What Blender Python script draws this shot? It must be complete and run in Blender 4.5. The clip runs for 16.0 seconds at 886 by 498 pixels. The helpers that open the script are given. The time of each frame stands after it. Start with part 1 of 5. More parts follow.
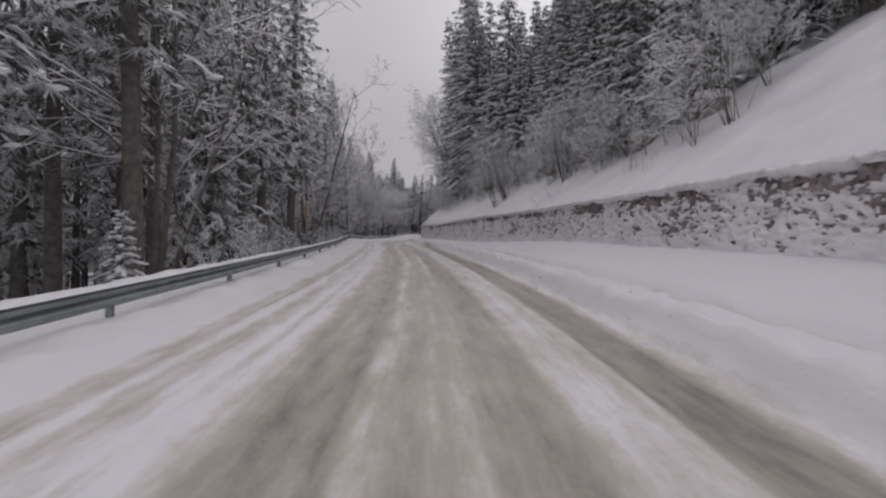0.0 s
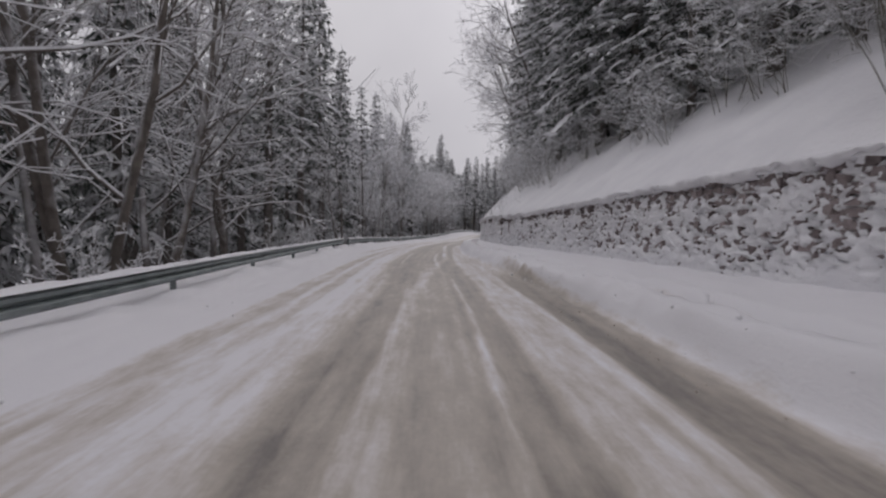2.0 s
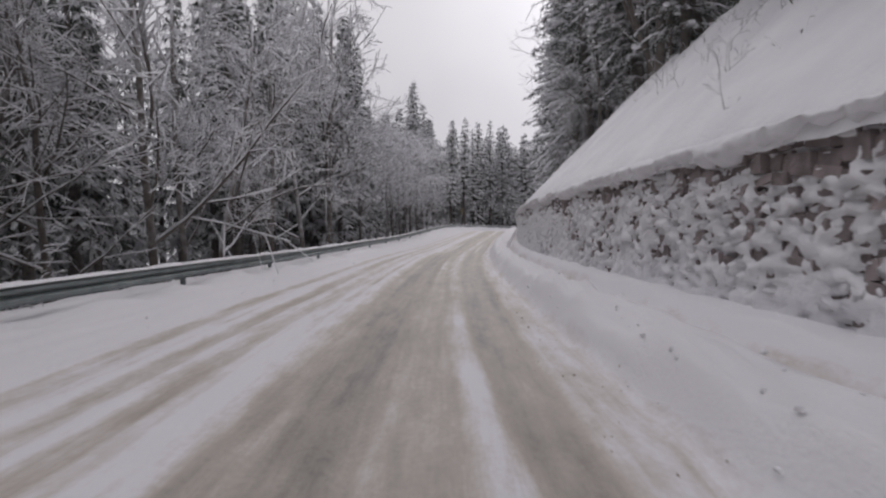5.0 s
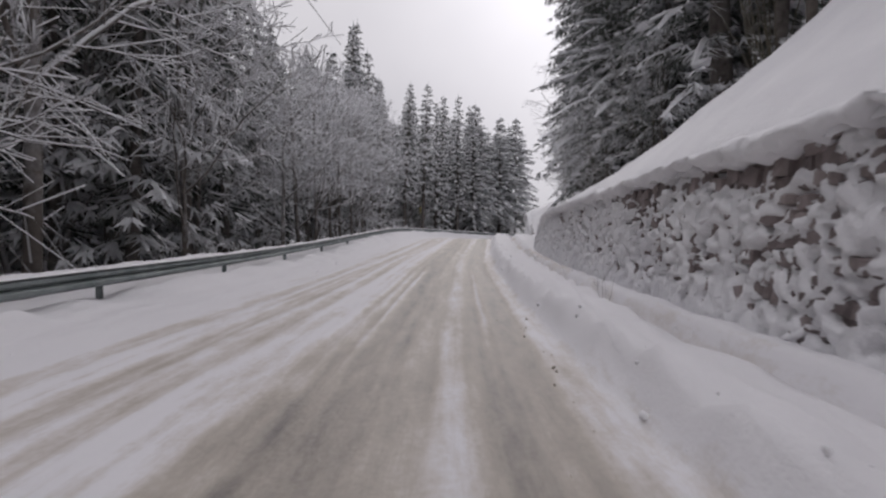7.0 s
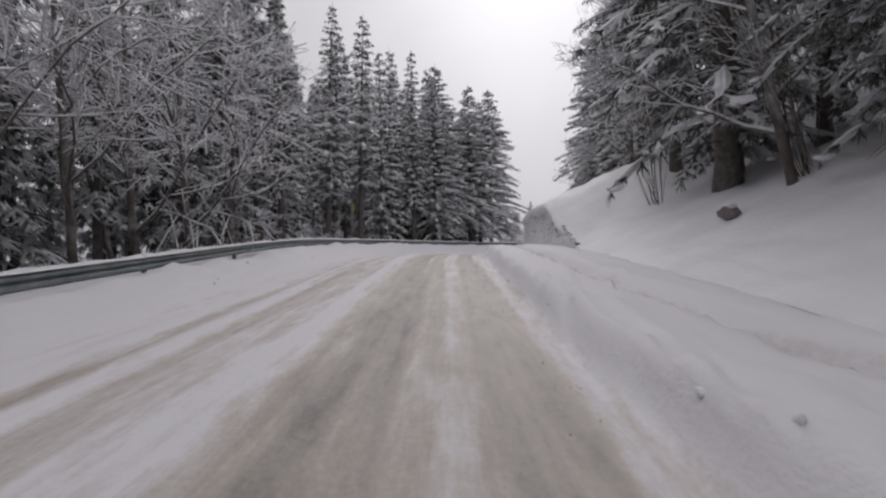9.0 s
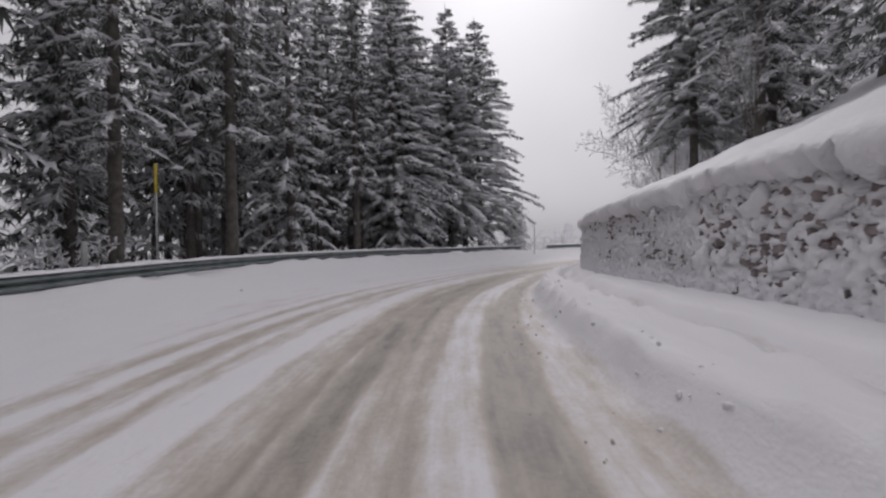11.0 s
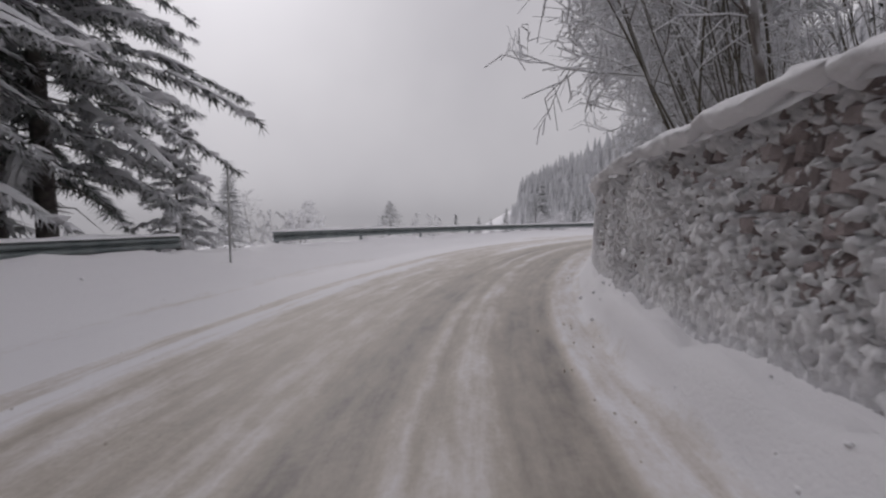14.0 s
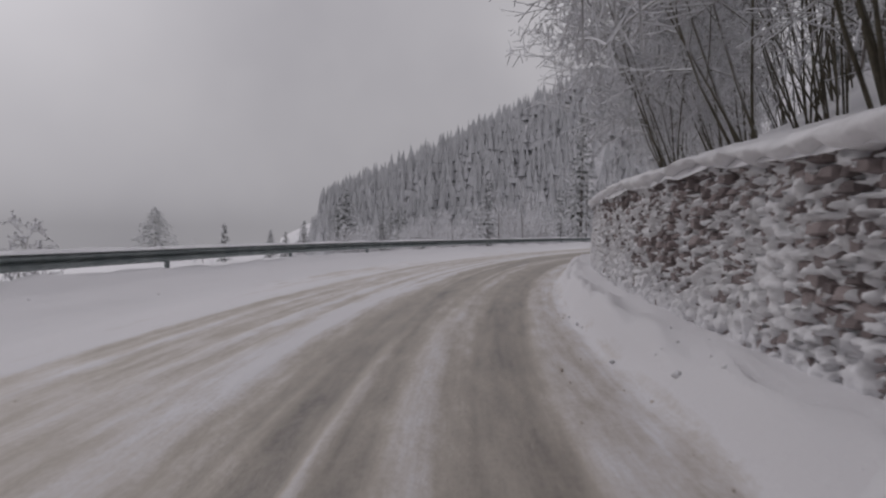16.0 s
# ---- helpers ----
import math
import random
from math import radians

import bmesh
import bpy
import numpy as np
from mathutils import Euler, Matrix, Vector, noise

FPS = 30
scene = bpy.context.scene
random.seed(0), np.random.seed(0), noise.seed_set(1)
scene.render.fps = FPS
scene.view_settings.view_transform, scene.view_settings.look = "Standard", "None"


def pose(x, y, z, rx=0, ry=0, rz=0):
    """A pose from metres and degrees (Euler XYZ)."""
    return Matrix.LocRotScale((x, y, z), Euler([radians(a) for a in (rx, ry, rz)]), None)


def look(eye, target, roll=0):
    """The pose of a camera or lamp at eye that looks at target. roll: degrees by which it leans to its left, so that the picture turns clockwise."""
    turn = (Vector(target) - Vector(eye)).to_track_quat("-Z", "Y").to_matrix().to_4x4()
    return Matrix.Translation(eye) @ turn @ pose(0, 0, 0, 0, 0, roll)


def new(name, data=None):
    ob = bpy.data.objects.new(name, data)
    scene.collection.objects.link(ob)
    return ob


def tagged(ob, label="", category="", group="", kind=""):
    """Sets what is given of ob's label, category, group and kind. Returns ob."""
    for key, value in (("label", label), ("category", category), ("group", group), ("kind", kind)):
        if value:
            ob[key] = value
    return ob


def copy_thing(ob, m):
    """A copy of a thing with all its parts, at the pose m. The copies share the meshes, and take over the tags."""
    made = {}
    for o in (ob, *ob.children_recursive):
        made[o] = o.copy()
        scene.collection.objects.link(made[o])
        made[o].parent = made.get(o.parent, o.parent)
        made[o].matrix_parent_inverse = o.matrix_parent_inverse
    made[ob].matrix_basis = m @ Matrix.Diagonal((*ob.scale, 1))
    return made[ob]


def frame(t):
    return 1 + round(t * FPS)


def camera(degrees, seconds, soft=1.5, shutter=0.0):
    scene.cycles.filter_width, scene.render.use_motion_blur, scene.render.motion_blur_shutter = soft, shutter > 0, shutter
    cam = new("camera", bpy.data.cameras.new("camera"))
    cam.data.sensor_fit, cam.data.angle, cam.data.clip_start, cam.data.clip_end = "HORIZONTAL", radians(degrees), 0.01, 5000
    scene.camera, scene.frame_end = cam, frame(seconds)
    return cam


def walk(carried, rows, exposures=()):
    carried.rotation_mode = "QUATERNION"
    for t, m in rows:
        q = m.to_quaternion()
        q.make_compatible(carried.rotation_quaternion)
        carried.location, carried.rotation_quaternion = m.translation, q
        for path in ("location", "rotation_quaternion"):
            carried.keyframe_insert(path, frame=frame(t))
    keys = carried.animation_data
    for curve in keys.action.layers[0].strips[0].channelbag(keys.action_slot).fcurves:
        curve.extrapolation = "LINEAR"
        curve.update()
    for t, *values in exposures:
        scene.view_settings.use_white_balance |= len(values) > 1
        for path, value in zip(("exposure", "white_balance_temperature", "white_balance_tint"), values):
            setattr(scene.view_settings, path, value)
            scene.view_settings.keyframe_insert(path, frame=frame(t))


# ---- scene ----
# The camera and its drive: seconds, x, y, z, yaw, pitch, roll (degrees).
cam = camera(81.3, 16.0, soft=2.3, shutter=0.08)
PATH = [
    (0, 0.000, 0.000, 1.450, -4.51, -1.57, 1.25),
    (0.5, 0.428, 8.911, 1.566, -2.71, -1.92, 1.30),
    (1, 0.580, 17.413, 1.633, -1.08, -2.26, 0.16),
    (1.5, 0.516, 25.500, 1.688, 0.21, -2.04, -0.11),
    (2, 0.306, 33.186, 1.748, 1.15, -2.10, 0.69),
    (2.5, 0.002, 40.491, 1.798, 1.82, -2.17, 0.87),
    (3, -0.326, 47.421, 1.833, 1.80, -2.28, 0.23),
    (3.5, -0.616, 54.004, 1.844, 1.44, -2.59, -0.38),
    (4, -0.815, 60.295, 1.845, 0.38, -2.48, -0.91),
    (4.5, -0.893, 66.373, 1.840, -0.65, -2.64, -0.69),
    (5, -0.860, 72.319, 1.823, -1.72, -2.74, -0.35),
    (5.5, -0.716, 78.183, 1.793, -2.84, -2.90, -0.17),
    (6, -0.457, 83.985, 1.741, -4.02, -3.14, -0.10),
    (6.5, -0.078, 89.727, 1.680, -5.28, -3.29, 0.02),
    (7, 0.429, 95.423, 1.661, -6.64, -2.16, 1.18),
    (7.5, 1.083, 101.084, 1.660, -8.26, -2.78, -0.01),
    (8, 1.879, 106.711, 1.639, -9.50, -2.82, -0.17),
    (8.5, 2.759, 112.302, 1.653, -10.12, -2.09, -0.40),
    (9, 3.721, 117.862, 1.741, -11.26, -1.23, -0.41),
    (9.5, 4.784, 123.384, 1.882, -12.22, -0.95, -0.18),
    (10, 5.918, 128.857, 2.048, -12.89, -0.72, -0.09),
    (10.5, 7.099, 134.264, 2.221, -13.50, -0.64, -0.25),
    (11, 8.335, 139.580, 2.329, -14.60, -1.89, -0.76),
    (11.5, 9.718, 144.766, 2.305, -17.27, -3.62, -0.60),
    (12, 11.382, 149.755, 2.173, -21.63, -4.31, 0.53),
    (12.5, 13.425, 154.460, 1.989, -27.17, -4.88, 0.73),
    (13, 15.829, 158.794, 1.792, -32.66, -4.83, 0.68),
    (13.5, 18.535, 162.730, 1.629, -38.13, -4.23, -0.30),
    (14, 21.516, 166.284, 1.516, -43.62, -3.69, -0.48),
    (14.5, 24.780, 169.501, 1.449, -48.97, -3.05, -0.83),
    (15, 28.358, 172.403, 1.411, -54.70, -2.93, -0.76),
    (15.5, 32.261, 174.975, 1.388, -60.22, -2.76, -0.31),
    (16, 36.450, 177.209, 1.394, -65.33, -2.15, 0.57),
]


def aim(x, y, z, yaw, pitch, roll):
    a, p = radians(yaw), radians(pitch)
    way = Vector((-math.sin(a) * math.cos(p), math.cos(a) * math.cos(p), math.sin(p)))
    return look((x, y, z), Vector((x, y, z)) + way * 2, roll)


TINT = 16
EXPOSURES = [(0.0, -0.4), (2.0, -0.16), (3.5, 0.03), (6.5, 0.03), (7.0, 0.0), (7.6, -0.1), (8.5, -0.1), (11.0, -0.16), (12.0, -0.2), (13.5, -0.31), (15.5, -0.58), (16.0, -0.7)]
walk(cam, [(t, aim(*row)) for t, *row in PATH], [(t, e, 6390, TINT) for t, e in EXPOSURES])
EYE = 1.45

# ---- world and light: overcast winter sky ----
SKY_LOW, SKY_HIGH = 5.9, 10.0
world = bpy.data.worlds.new("overcast")
scene.world = world
world.use_nodes = True
wn, wl = world.node_tree.nodes, world.node_tree.links
bg = wn["Background"]
sky = wn.new("ShaderNodeTexSky")
sky.sky_type, sky.sun_disc = "NISHITA", False
sky.sun_elevation, sky.sun_rotation = radians(32), radians(20)
sky.air_density, sky.dust_density = 1.0, 4.0
grey = wn.new("ShaderNodeHueSaturation")
grey.inputs["Saturation"].default_value = 0.0
wl.new(sky.outputs["Color"], grey.inputs["Color"])
coord = wn.new("ShaderNodeTexCoord")
cloud = wn.new("ShaderNodeTexNoise")
cloud.inputs["Scale"].default_value, cloud.inputs["Detail"].default_value = 2.2, 4.0
cloud.inputs["Roughness"].default_value = 0.5
wl.new(coord.outputs["Generated"], cloud.inputs["Vector"])
cr = wn.new("ShaderNodeValToRGB")
cr.color_ramp.elements[0].position, cr.color_ramp.elements[1].position = 0.3, 0.72
cr.color_ramp.elements[0].color = (0.84, 0.835, 0.86, 1)
cr.color_ramp.elements[1].color = (1.08, 1.075, 1.08, 1)
wl.new(cloud.outputs["Fac"], cr.inputs["Fac"])
# an overcast sky is about three times as bright overhead as at the horizon
sep = wn.new("ShaderNodeSeparateXYZ")
wl.new(coord.outputs["Generated"], sep.inputs[0])
rise = wn.new("ShaderNodeMapRange")
rise.inputs["From Min"].default_value, rise.inputs["From Max"].default_value = 0.0, 1.0
rise.inputs["To Min"].default_value, rise.inputs["To Max"].default_value = SKY_LOW, SKY_HIGH
wl.new(sep.outputs["Z"], rise.inputs["Value"])
lum = wn.new("ShaderNodeVectorMath")
lum.operation = "SCALE"
wl.new(cr.outputs["Color"], lum.inputs[0])
tilt_ = wn.new("ShaderNodeMath")
tilt_.operation = "MULTIPLY_ADD"
tilt_.inputs[1].default_value, tilt_.inputs[2].default_value = -0.2, 1.02
wl.new(sep.outputs["Y"], tilt_.inputs[0])
veil = wn.new("ShaderNodeMath")
veil.operation = "MULTIPLY"
wl.new(rise.outputs["Result"], veil.inputs[0])
wl.new(tilt_.outputs[0], veil.inputs[1])
wl.new(veil.outputs[0], lum.inputs["Scale"])
mixs = wn.new("ShaderNodeMix")
mixs.data_type = "RGBA"
mixs.inputs["Factor"].default_value = 0.9
wl.new(grey.outputs["Color"], mixs.inputs["A"])
wl.new(lum.outputs["Vector"], mixs.inputs["B"])
wl.new(mixs.outputs["Result"], bg.inputs["Color"])
bg.inputs["Strength"].default_value = 0.1
sun_data = bpy.data.lights.new("sun", "SUN")
sun_data.energy, sun_data.angle, sun_data.color = 0.5, radians(30), (1.0, 0.97, 0.93)
sun = new("sun", sun_data)
sun.matrix_world = look((0, 0, 60), (-12, -40, 30))


# ---- materials ----
def mat(name, rough=0.8, metal=0.0):
    m = bpy.data.materials.new(name)
    m.use_nodes = True
    b = m.node_tree.nodes["Principled BSDF"]
    b.inputs["Roughness"].default_value, b.inputs["Metallic"].default_value = rough, metal
    return m, m.node_tree.nodes, m.node_tree.links, b


def noise_node(n, l, scale, detail=4.0, vec=None, rough=0.55):
    t = n.new("ShaderNodeTexNoise")
    t.inputs["Scale"].default_value, t.inputs["Detail"].default_value = scale, detail
    t.inputs["Roughness"].default_value = rough
    if vec is not None:
        l.new(vec, t.inputs["Vector"])
    return t


def ramp(n, l, src, stops):
    r = n.new("ShaderNodeValToRGB")
    e = r.color_ramp.elements
    while len(e) < len(stops):
        e.new(0.5)
    for el, (p, c) in zip(e, stops):
        el.position, el.color = p, (*c, 1) if len(c) == 3 else c
    l.new(src, r.inputs["Fac"])
    return r


def bump(n, l, height, b, strength=0.4, dist=0.02):
    k = n.new("ShaderNodeBump")
    k.inputs["Strength"].default_value, k.inputs["Distance"].default_value = strength, dist
    l.new(height, k.inputs["Height"])
    l.new(k.outputs["Normal"], b.inputs["Normal"])
    return k


def blotchy(name, stops, scale, rough=0.8, metal=0.0, bump_scale=30.0, strength=0.4, dist=0.02, random_amount=0.0):
    """A two-scale noisy surface in object space."""
    m, n, l, b = mat(name, rough, metal)
    geo = n.new("ShaderNodeNewGeometry")
    a = noise_node(n, l, scale, 5.0, geo.outputs["Position"])
    fac = a.outputs["Fac"]
    if random_amount:
        info = n.new("ShaderNodeObjectInfo")
        add = n.new("ShaderNodeMath")
        add.operation = "MULTIPLY_ADD"
        l.new(geo.outputs["Random Per Island"], add.inputs[0])
        add.inputs[1].default_value = random_amount
        l.new(fac, add.inputs[2])
        add2 = n.new("ShaderNodeMath")
        add2.operation = "MULTIPLY_ADD"
        l.new(info.outputs["Random"], add2.inputs[0])
        add2.inputs[1].default_value = random_amount * 0.5
        l.new(add.outputs[0], add2.inputs[2])
        sub = n.new("ShaderNodeMath")
        sub.operation = "SUBTRACT"
        l.new(add2.outputs[0], sub.inputs[0])
        sub.inputs[1].default_value = random_amount * 0.6
        fac = sub.outputs[0]
    r = ramp(n, l, fac, stops)
    l.new(r.outputs["Color"], b.inputs["Base Color"])
    k = noise_node(n, l, bump_scale, 3.0, geo.outputs["Position"])
    bump(n, l, k.outputs["Fac"], b, strength, dist)
    return m


def dusted(name, stops, scale, rough, lo, hi, most=0.85, random_amount=0.0):
    """A noisy surface with snow on whatever faces upwards."""
    m = blotchy(name, stops, scale, rough, 0, 40, 0.4, 0.01, random_amount)
    n, l = m.node_tree.nodes, m.node_tree.links
    b = n["Principled BSDF"]
    base = b.inputs["Base Color"].links[0].from_socket
    geo = n.new("ShaderNodeNewGeometry")
    sp = n.new("ShaderNodeSeparateXYZ")
    l.new(geo.outputs["Normal"], sp.inputs[0])
    k = noise_node(n, l, 2.2, 4.0, geo.outputs["Position"])
    add = n.new("ShaderNodeMath")
    add.operation = "MULTIPLY_ADD"
    l.new(k.outputs["Fac"], add.inputs[0])
    add.inputs[1].default_value = 0.9
    l.new(sp.outputs["Z"], add.inputs[2])
    mr = n.new("ShaderNodeMapRange")
    mr.inputs["From Min"].default_value, mr.inputs["From Max"].default_value = lo + 0.45, hi + 0.45
    mr.inputs["To Min"].default_value, mr.inputs["To Max"].default_value = 0.0, most
    l.new(add.outputs[0], mr.inputs["Value"])
    mx = n.new("ShaderNodeMix")
    mx.data_type = "RGBA"
    l.new(mr.outputs["Result"], mx.inputs["Factor"])
    l.new(base, mx.inputs["A"])
    mx.inputs["B"].default_value = (0.78, 0.78, 0.81, 1)
    l.new(mx.outputs["Result"], b.inputs["Base Color"])
    return m


SNOW = blotchy("snow", [(0.3, (0.74, 0.735, 0.76)), (0.7, (0.84, 0.835, 0.85))], 0.7, 0.65, 0, 9.0, 0.5, 0.05)
TREE_SNOW = blotchy("tree_snow", [(0.3, (0.72, 0.72, 0.74)), (0.7, (0.82, 0.82, 0.84))], 3.0, 0.7, 0, 25.0, 0.3, 0.02)
# real snow on the needles, thickened further so the colour imitates paling by haze
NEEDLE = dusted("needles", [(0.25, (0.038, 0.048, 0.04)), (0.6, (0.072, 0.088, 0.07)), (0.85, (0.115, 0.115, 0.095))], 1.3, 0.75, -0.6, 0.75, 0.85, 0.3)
BARK = blotchy("bark", [(0.3, (0.075, 0.066, 0.06)), (0.7, (0.18, 0.16, 0.147))], 5.0, 0.9, 0, 40, 0.8, 0.02)
GREY_BARK = dusted("grey_bark", [(0.3, (0.08, 0.068, 0.06)), (0.6, (0.15, 0.13, 0.115)), (0.8, (0.19, 0.17, 0.14))], 4.0, 0.9, -0.1, 0.6, 0.9)
TWIG = dusted("twig", [(0.3, (0.06, 0.052, 0.036)), (0.7, (0.13, 0.115, 0.08))], 4.0, 0.9, -0.1, 0.7, 0.85)
# snow-dusted needles of the far hill; part of the white is painted haze
HAZED_FAR_NEEDLE = dusted("hazed_far_needles", [(0.3, (0.04, 0.05, 0.045)), (0.7, (0.09, 0.1, 0.09))], 0.5, 0.8, -0.65, 0.45, 0.8, 0.3)
STONE = blotchy("stone", [(0.2, (0.09, 0.075, 0.075)), (0.5, (0.2, 0.165, 0.163)), (0.8, (0.33, 0.28, 0.275))], 3.0, 0.85, 0, 18, 0.8, 0.03, 0.35)
MORTAR = blotchy("dark_joint", [(0.3, (0.06, 0.05, 0.048)), (0.7, (0.15, 0.125, 0.12))], 3.0, 0.95, 0, 20, 0.8, 0.03)
DIRTY_SNOW = blotchy("dirty_snow", [(0.3, (0.42, 0.37, 0.32)), (0.7, (0.62, 0.57, 0.52))], 4.0, 0.7, 0, 30, 0.5, 0.01)
ZINC = blotchy("galvanised_steel", [(0.3, (0.16, 0.19, 0.19)), (0.7, (0.3, 0.33, 0.33))], 2.5, 0.5, 0.6, 30, 0.1, 0.005)
YELLOW = blotchy("yellow_paint", [(0.3, (0.5, 0.38, 0.03)), (0.7, (0.62, 0.48, 0.05))], 6.0, 0.5, 0, 30, 0.1, 0.005)
GREY_PAINT = blotchy("grey_paint", [(0.3, (0.3, 0.3, 0.3)), (0.7, (0.45, 0.45, 0.44))], 6.0, 0.5, 0, 30, 0.1, 0.005)


def road_material():
    """Snow with brown slush where the wheels run; the mesh stores along/across in its UVs and the slush share in an attribute."""
    m, n, l, b = mat("road_snow", 0.6)
    uv = n.new("ShaderNodeUVMap")
    uv.uv_map = "along_across"
    geo = n.new("ShaderNodeNewGeometry")
    att = n.new("ShaderNodeAttribute")
    att.attribute_name = "slush"
    mp = n.new("ShaderNodeMapping")
    mp.inputs["Scale"].default_value = (0.1, 3.2, 1)
    l.new(uv.outputs["UV"], mp.inputs["Vector"])
    streak = noise_node(n, l, 1.0, 5.0, mp.outputs["Vector"], 0.6)
    mp2 = n.new("ShaderNodeMapping")
    mp2.inputs["Scale"].default_value = (0.55, 2.4, 1)
    l.new(uv.outputs["UV"], mp2.inputs["Vector"])
    patch = noise_node(n, l, 1.0, 6.0, mp2.outputs["Vector"], 0.6)
    fine = noise_node(n, l, 16.0, 5.0, geo.outputs["Position"], 0.75)
    mp3 = n.new("ShaderNodeMapping")
    mp3.inputs["Scale"].default_value = (1.6, 5.5, 1)
    l.new(uv.outputs["UV"], mp3.inputs["Vector"])
    scuff = noise_node(n, l, 1.0, 4.0, mp3.outputs["Vector"], 0.6)

    def math_node(op, a, bb, c=None):
        k = n.new("ShaderNodeMath")
        k.operation = op
        for i, v in enumerate((a, bb, c)):
            if v is None:
                continue
            if isinstance(v, (int, float)):
                k.inputs[i].default_value = v
            else:
                l.new(v, k.inputs[i])
        return k.outputs[0]

    s = math_node("SUBTRACT", streak.outputs["Fac"], 0.5)
    p = math_node("SUBTRACT", patch.outputs["Fac"], 0.5)
    f = math_node("SUBTRACT", fine.outputs["Fac"], 0.5)
    v = math_node("MULTIPLY_ADD", s, 0.8, att.outputs["Fac"])
    v = math_node("MULTIPLY_ADD", p, 0.8, v)
    v = math_node("MULTIPLY_ADD", math_node("SUBTRACT", scuff.outputs["Fac"], 0.5), 0.55, v)
    v = math_node("MULTIPLY_ADD", f, 0.4, v)
    gate = math_node("MULTIPLY", att.outputs["Fac"], 6.0)
    gate = math_node("MINIMUM", gate, 1.0)
    v = math_node("MULTIPLY", v, gate)
    col = ramp(n, l, v, [(0.12, (0.78, 0.77, 0.79)), (0.35, (0.63, 0.59, 0.56)), (0.55, (0.48, 0.435, 0.38)), (0.8, (0.34, 0.305, 0.265)), (1.0, (0.21, 0.19, 0.175))])
    l.new(col.outputs["Color"], b.inputs["Base Color"])
    rr = ramp(n, l, v, [(0.1, (0.7, 0.7, 0.7)), (0.8, (0.42, 0.42, 0.42))])
    l.new(rr.outputs["Color"], b.inputs["Roughness"])
    h = math_node("MULTIPLY_ADD", v, -0.6, fine.outputs["Fac"])
    bump(n, l, h, b, 0.5, 0.03)
    return m


ROAD = road_material()


# ---- mesh helpers ----
def mesh_of(name, verts, faces, material, smooth=True):
    me = bpy.data.meshes.new(name)
    me.from_pydata(verts.tolist() if hasattr(verts, "tolist") else verts, [], faces.tolist() if hasattr(faces, "tolist") else faces)
    me.materials.append(material)
    if smooth:
        me.polygons.foreach_set("use_smooth", [True] * len(me.polygons))
    me.update()
    return me


def add_part(name, verts, faces, material, parent=None, label="", smooth=True):
    ob = new(name, mesh_of(name, verts, faces, material, smooth))
    if parent is not None:
        ob.parent = parent
    if label:
        ob["label"] = label
    return ob


class Soup:
    """Collects vertices and faces of one part."""

    def __init__(self):
        self.v, self.f, self.n = [], [], 0

    def add(self, verts, faces):
        self.v.append(np.asarray(verts, float))
        self.f += [tuple(int(i) + self.n for i in f) for f in faces]
        self.n += len(verts)

    def verts(self):
        return np.concatenate(self.v) if self.v else np.zeros((0, 3))


class TriSoup:
    """Collects many small triangle meshes of one part."""

    def __init__(self):
        self.v, self.f, self.n = [], [], 0

    def add(self, verts, faces):
        self.v.append(verts)
        self.f.append(np.asarray(faces) + self.n)
        self.n += len(verts)

    def verts(self):
        return np.concatenate(self.v)

    def faces(self):
        return np.concatenate(self.f)


def tube(soup, pts, radii, sides=6, cap=True):
    pts = np.asarray(pts, float)
    k = len(pts)
    d = np.gradient(pts, axis=0)
    d /= np.linalg.norm(d, axis=1)[:, None] + 1e-9
    ref = np.array([0.0, 0.0, 1.0]) if abs(d[0][2]) < 0.9 else np.array([1.0, 0, 0])
    a = np.cross(d, ref)
    a /= np.linalg.norm(a, axis=1)[:, None] + 1e-9
    b = np.cross(d, a)
    ang = np.arange(sides) * 2 * math.pi / sides
    ring = a[:, None] * np.cos(ang)[None, :, None] + b[:, None] * np.sin(ang)[None, :, None]
    v = (pts[:, None] + ring * np.asarray(radii, float)[:, None, None]).reshape(-1, 3)
    f = [(i * sides + j, i * sides + (j + 1) % sides, (i + 1) * sides + (j + 1) % sides, (i + 1) * sides + j) for i in range(k - 1) for j in range(sides)]
    if cap:
        f.append(tuple(range((k - 1) * sides, k * sides)))
        f.append(tuple(reversed(range(sides))))
    soup.add(v, f)


def snow_strip(soup, pts, widths, thick):
    """A tented strip of snow on the upper side of a branch."""
    pts = np.asarray(pts, float)
    d = np.gradient(pts, axis=0)
    side = np.cross(d, (0, 0, 1.0))
    side /= np.linalg.norm(side, axis=1)[:, None] + 1e-6
    w, t = np.asarray(widths)[:, None], np.asarray(thick)[:, None]
    up = np.array([[0, 0, 1.0]])
    v = np.stack([pts - side * w, pts + up * t, pts + side * w], 1).reshape(-1, 3)
    f = []
    for i in range(len(pts) - 1):
        a, b = i * 3, i * 3 + 3
        f += [(a, a + 1, b + 1, b), (a + 1, a + 2, b + 2, b + 1)]
    e = (len(pts) - 1) * 3
    f += [(0, 2, 1), (e, e + 1, e + 2)]
    soup.add(v, f)


# ---- the road's line, along (s) and across (d, to the right) ----
line = np.array([row[1:4] for row in PATH])
fine_t = np.linspace(0, len(line) - 1, 641)


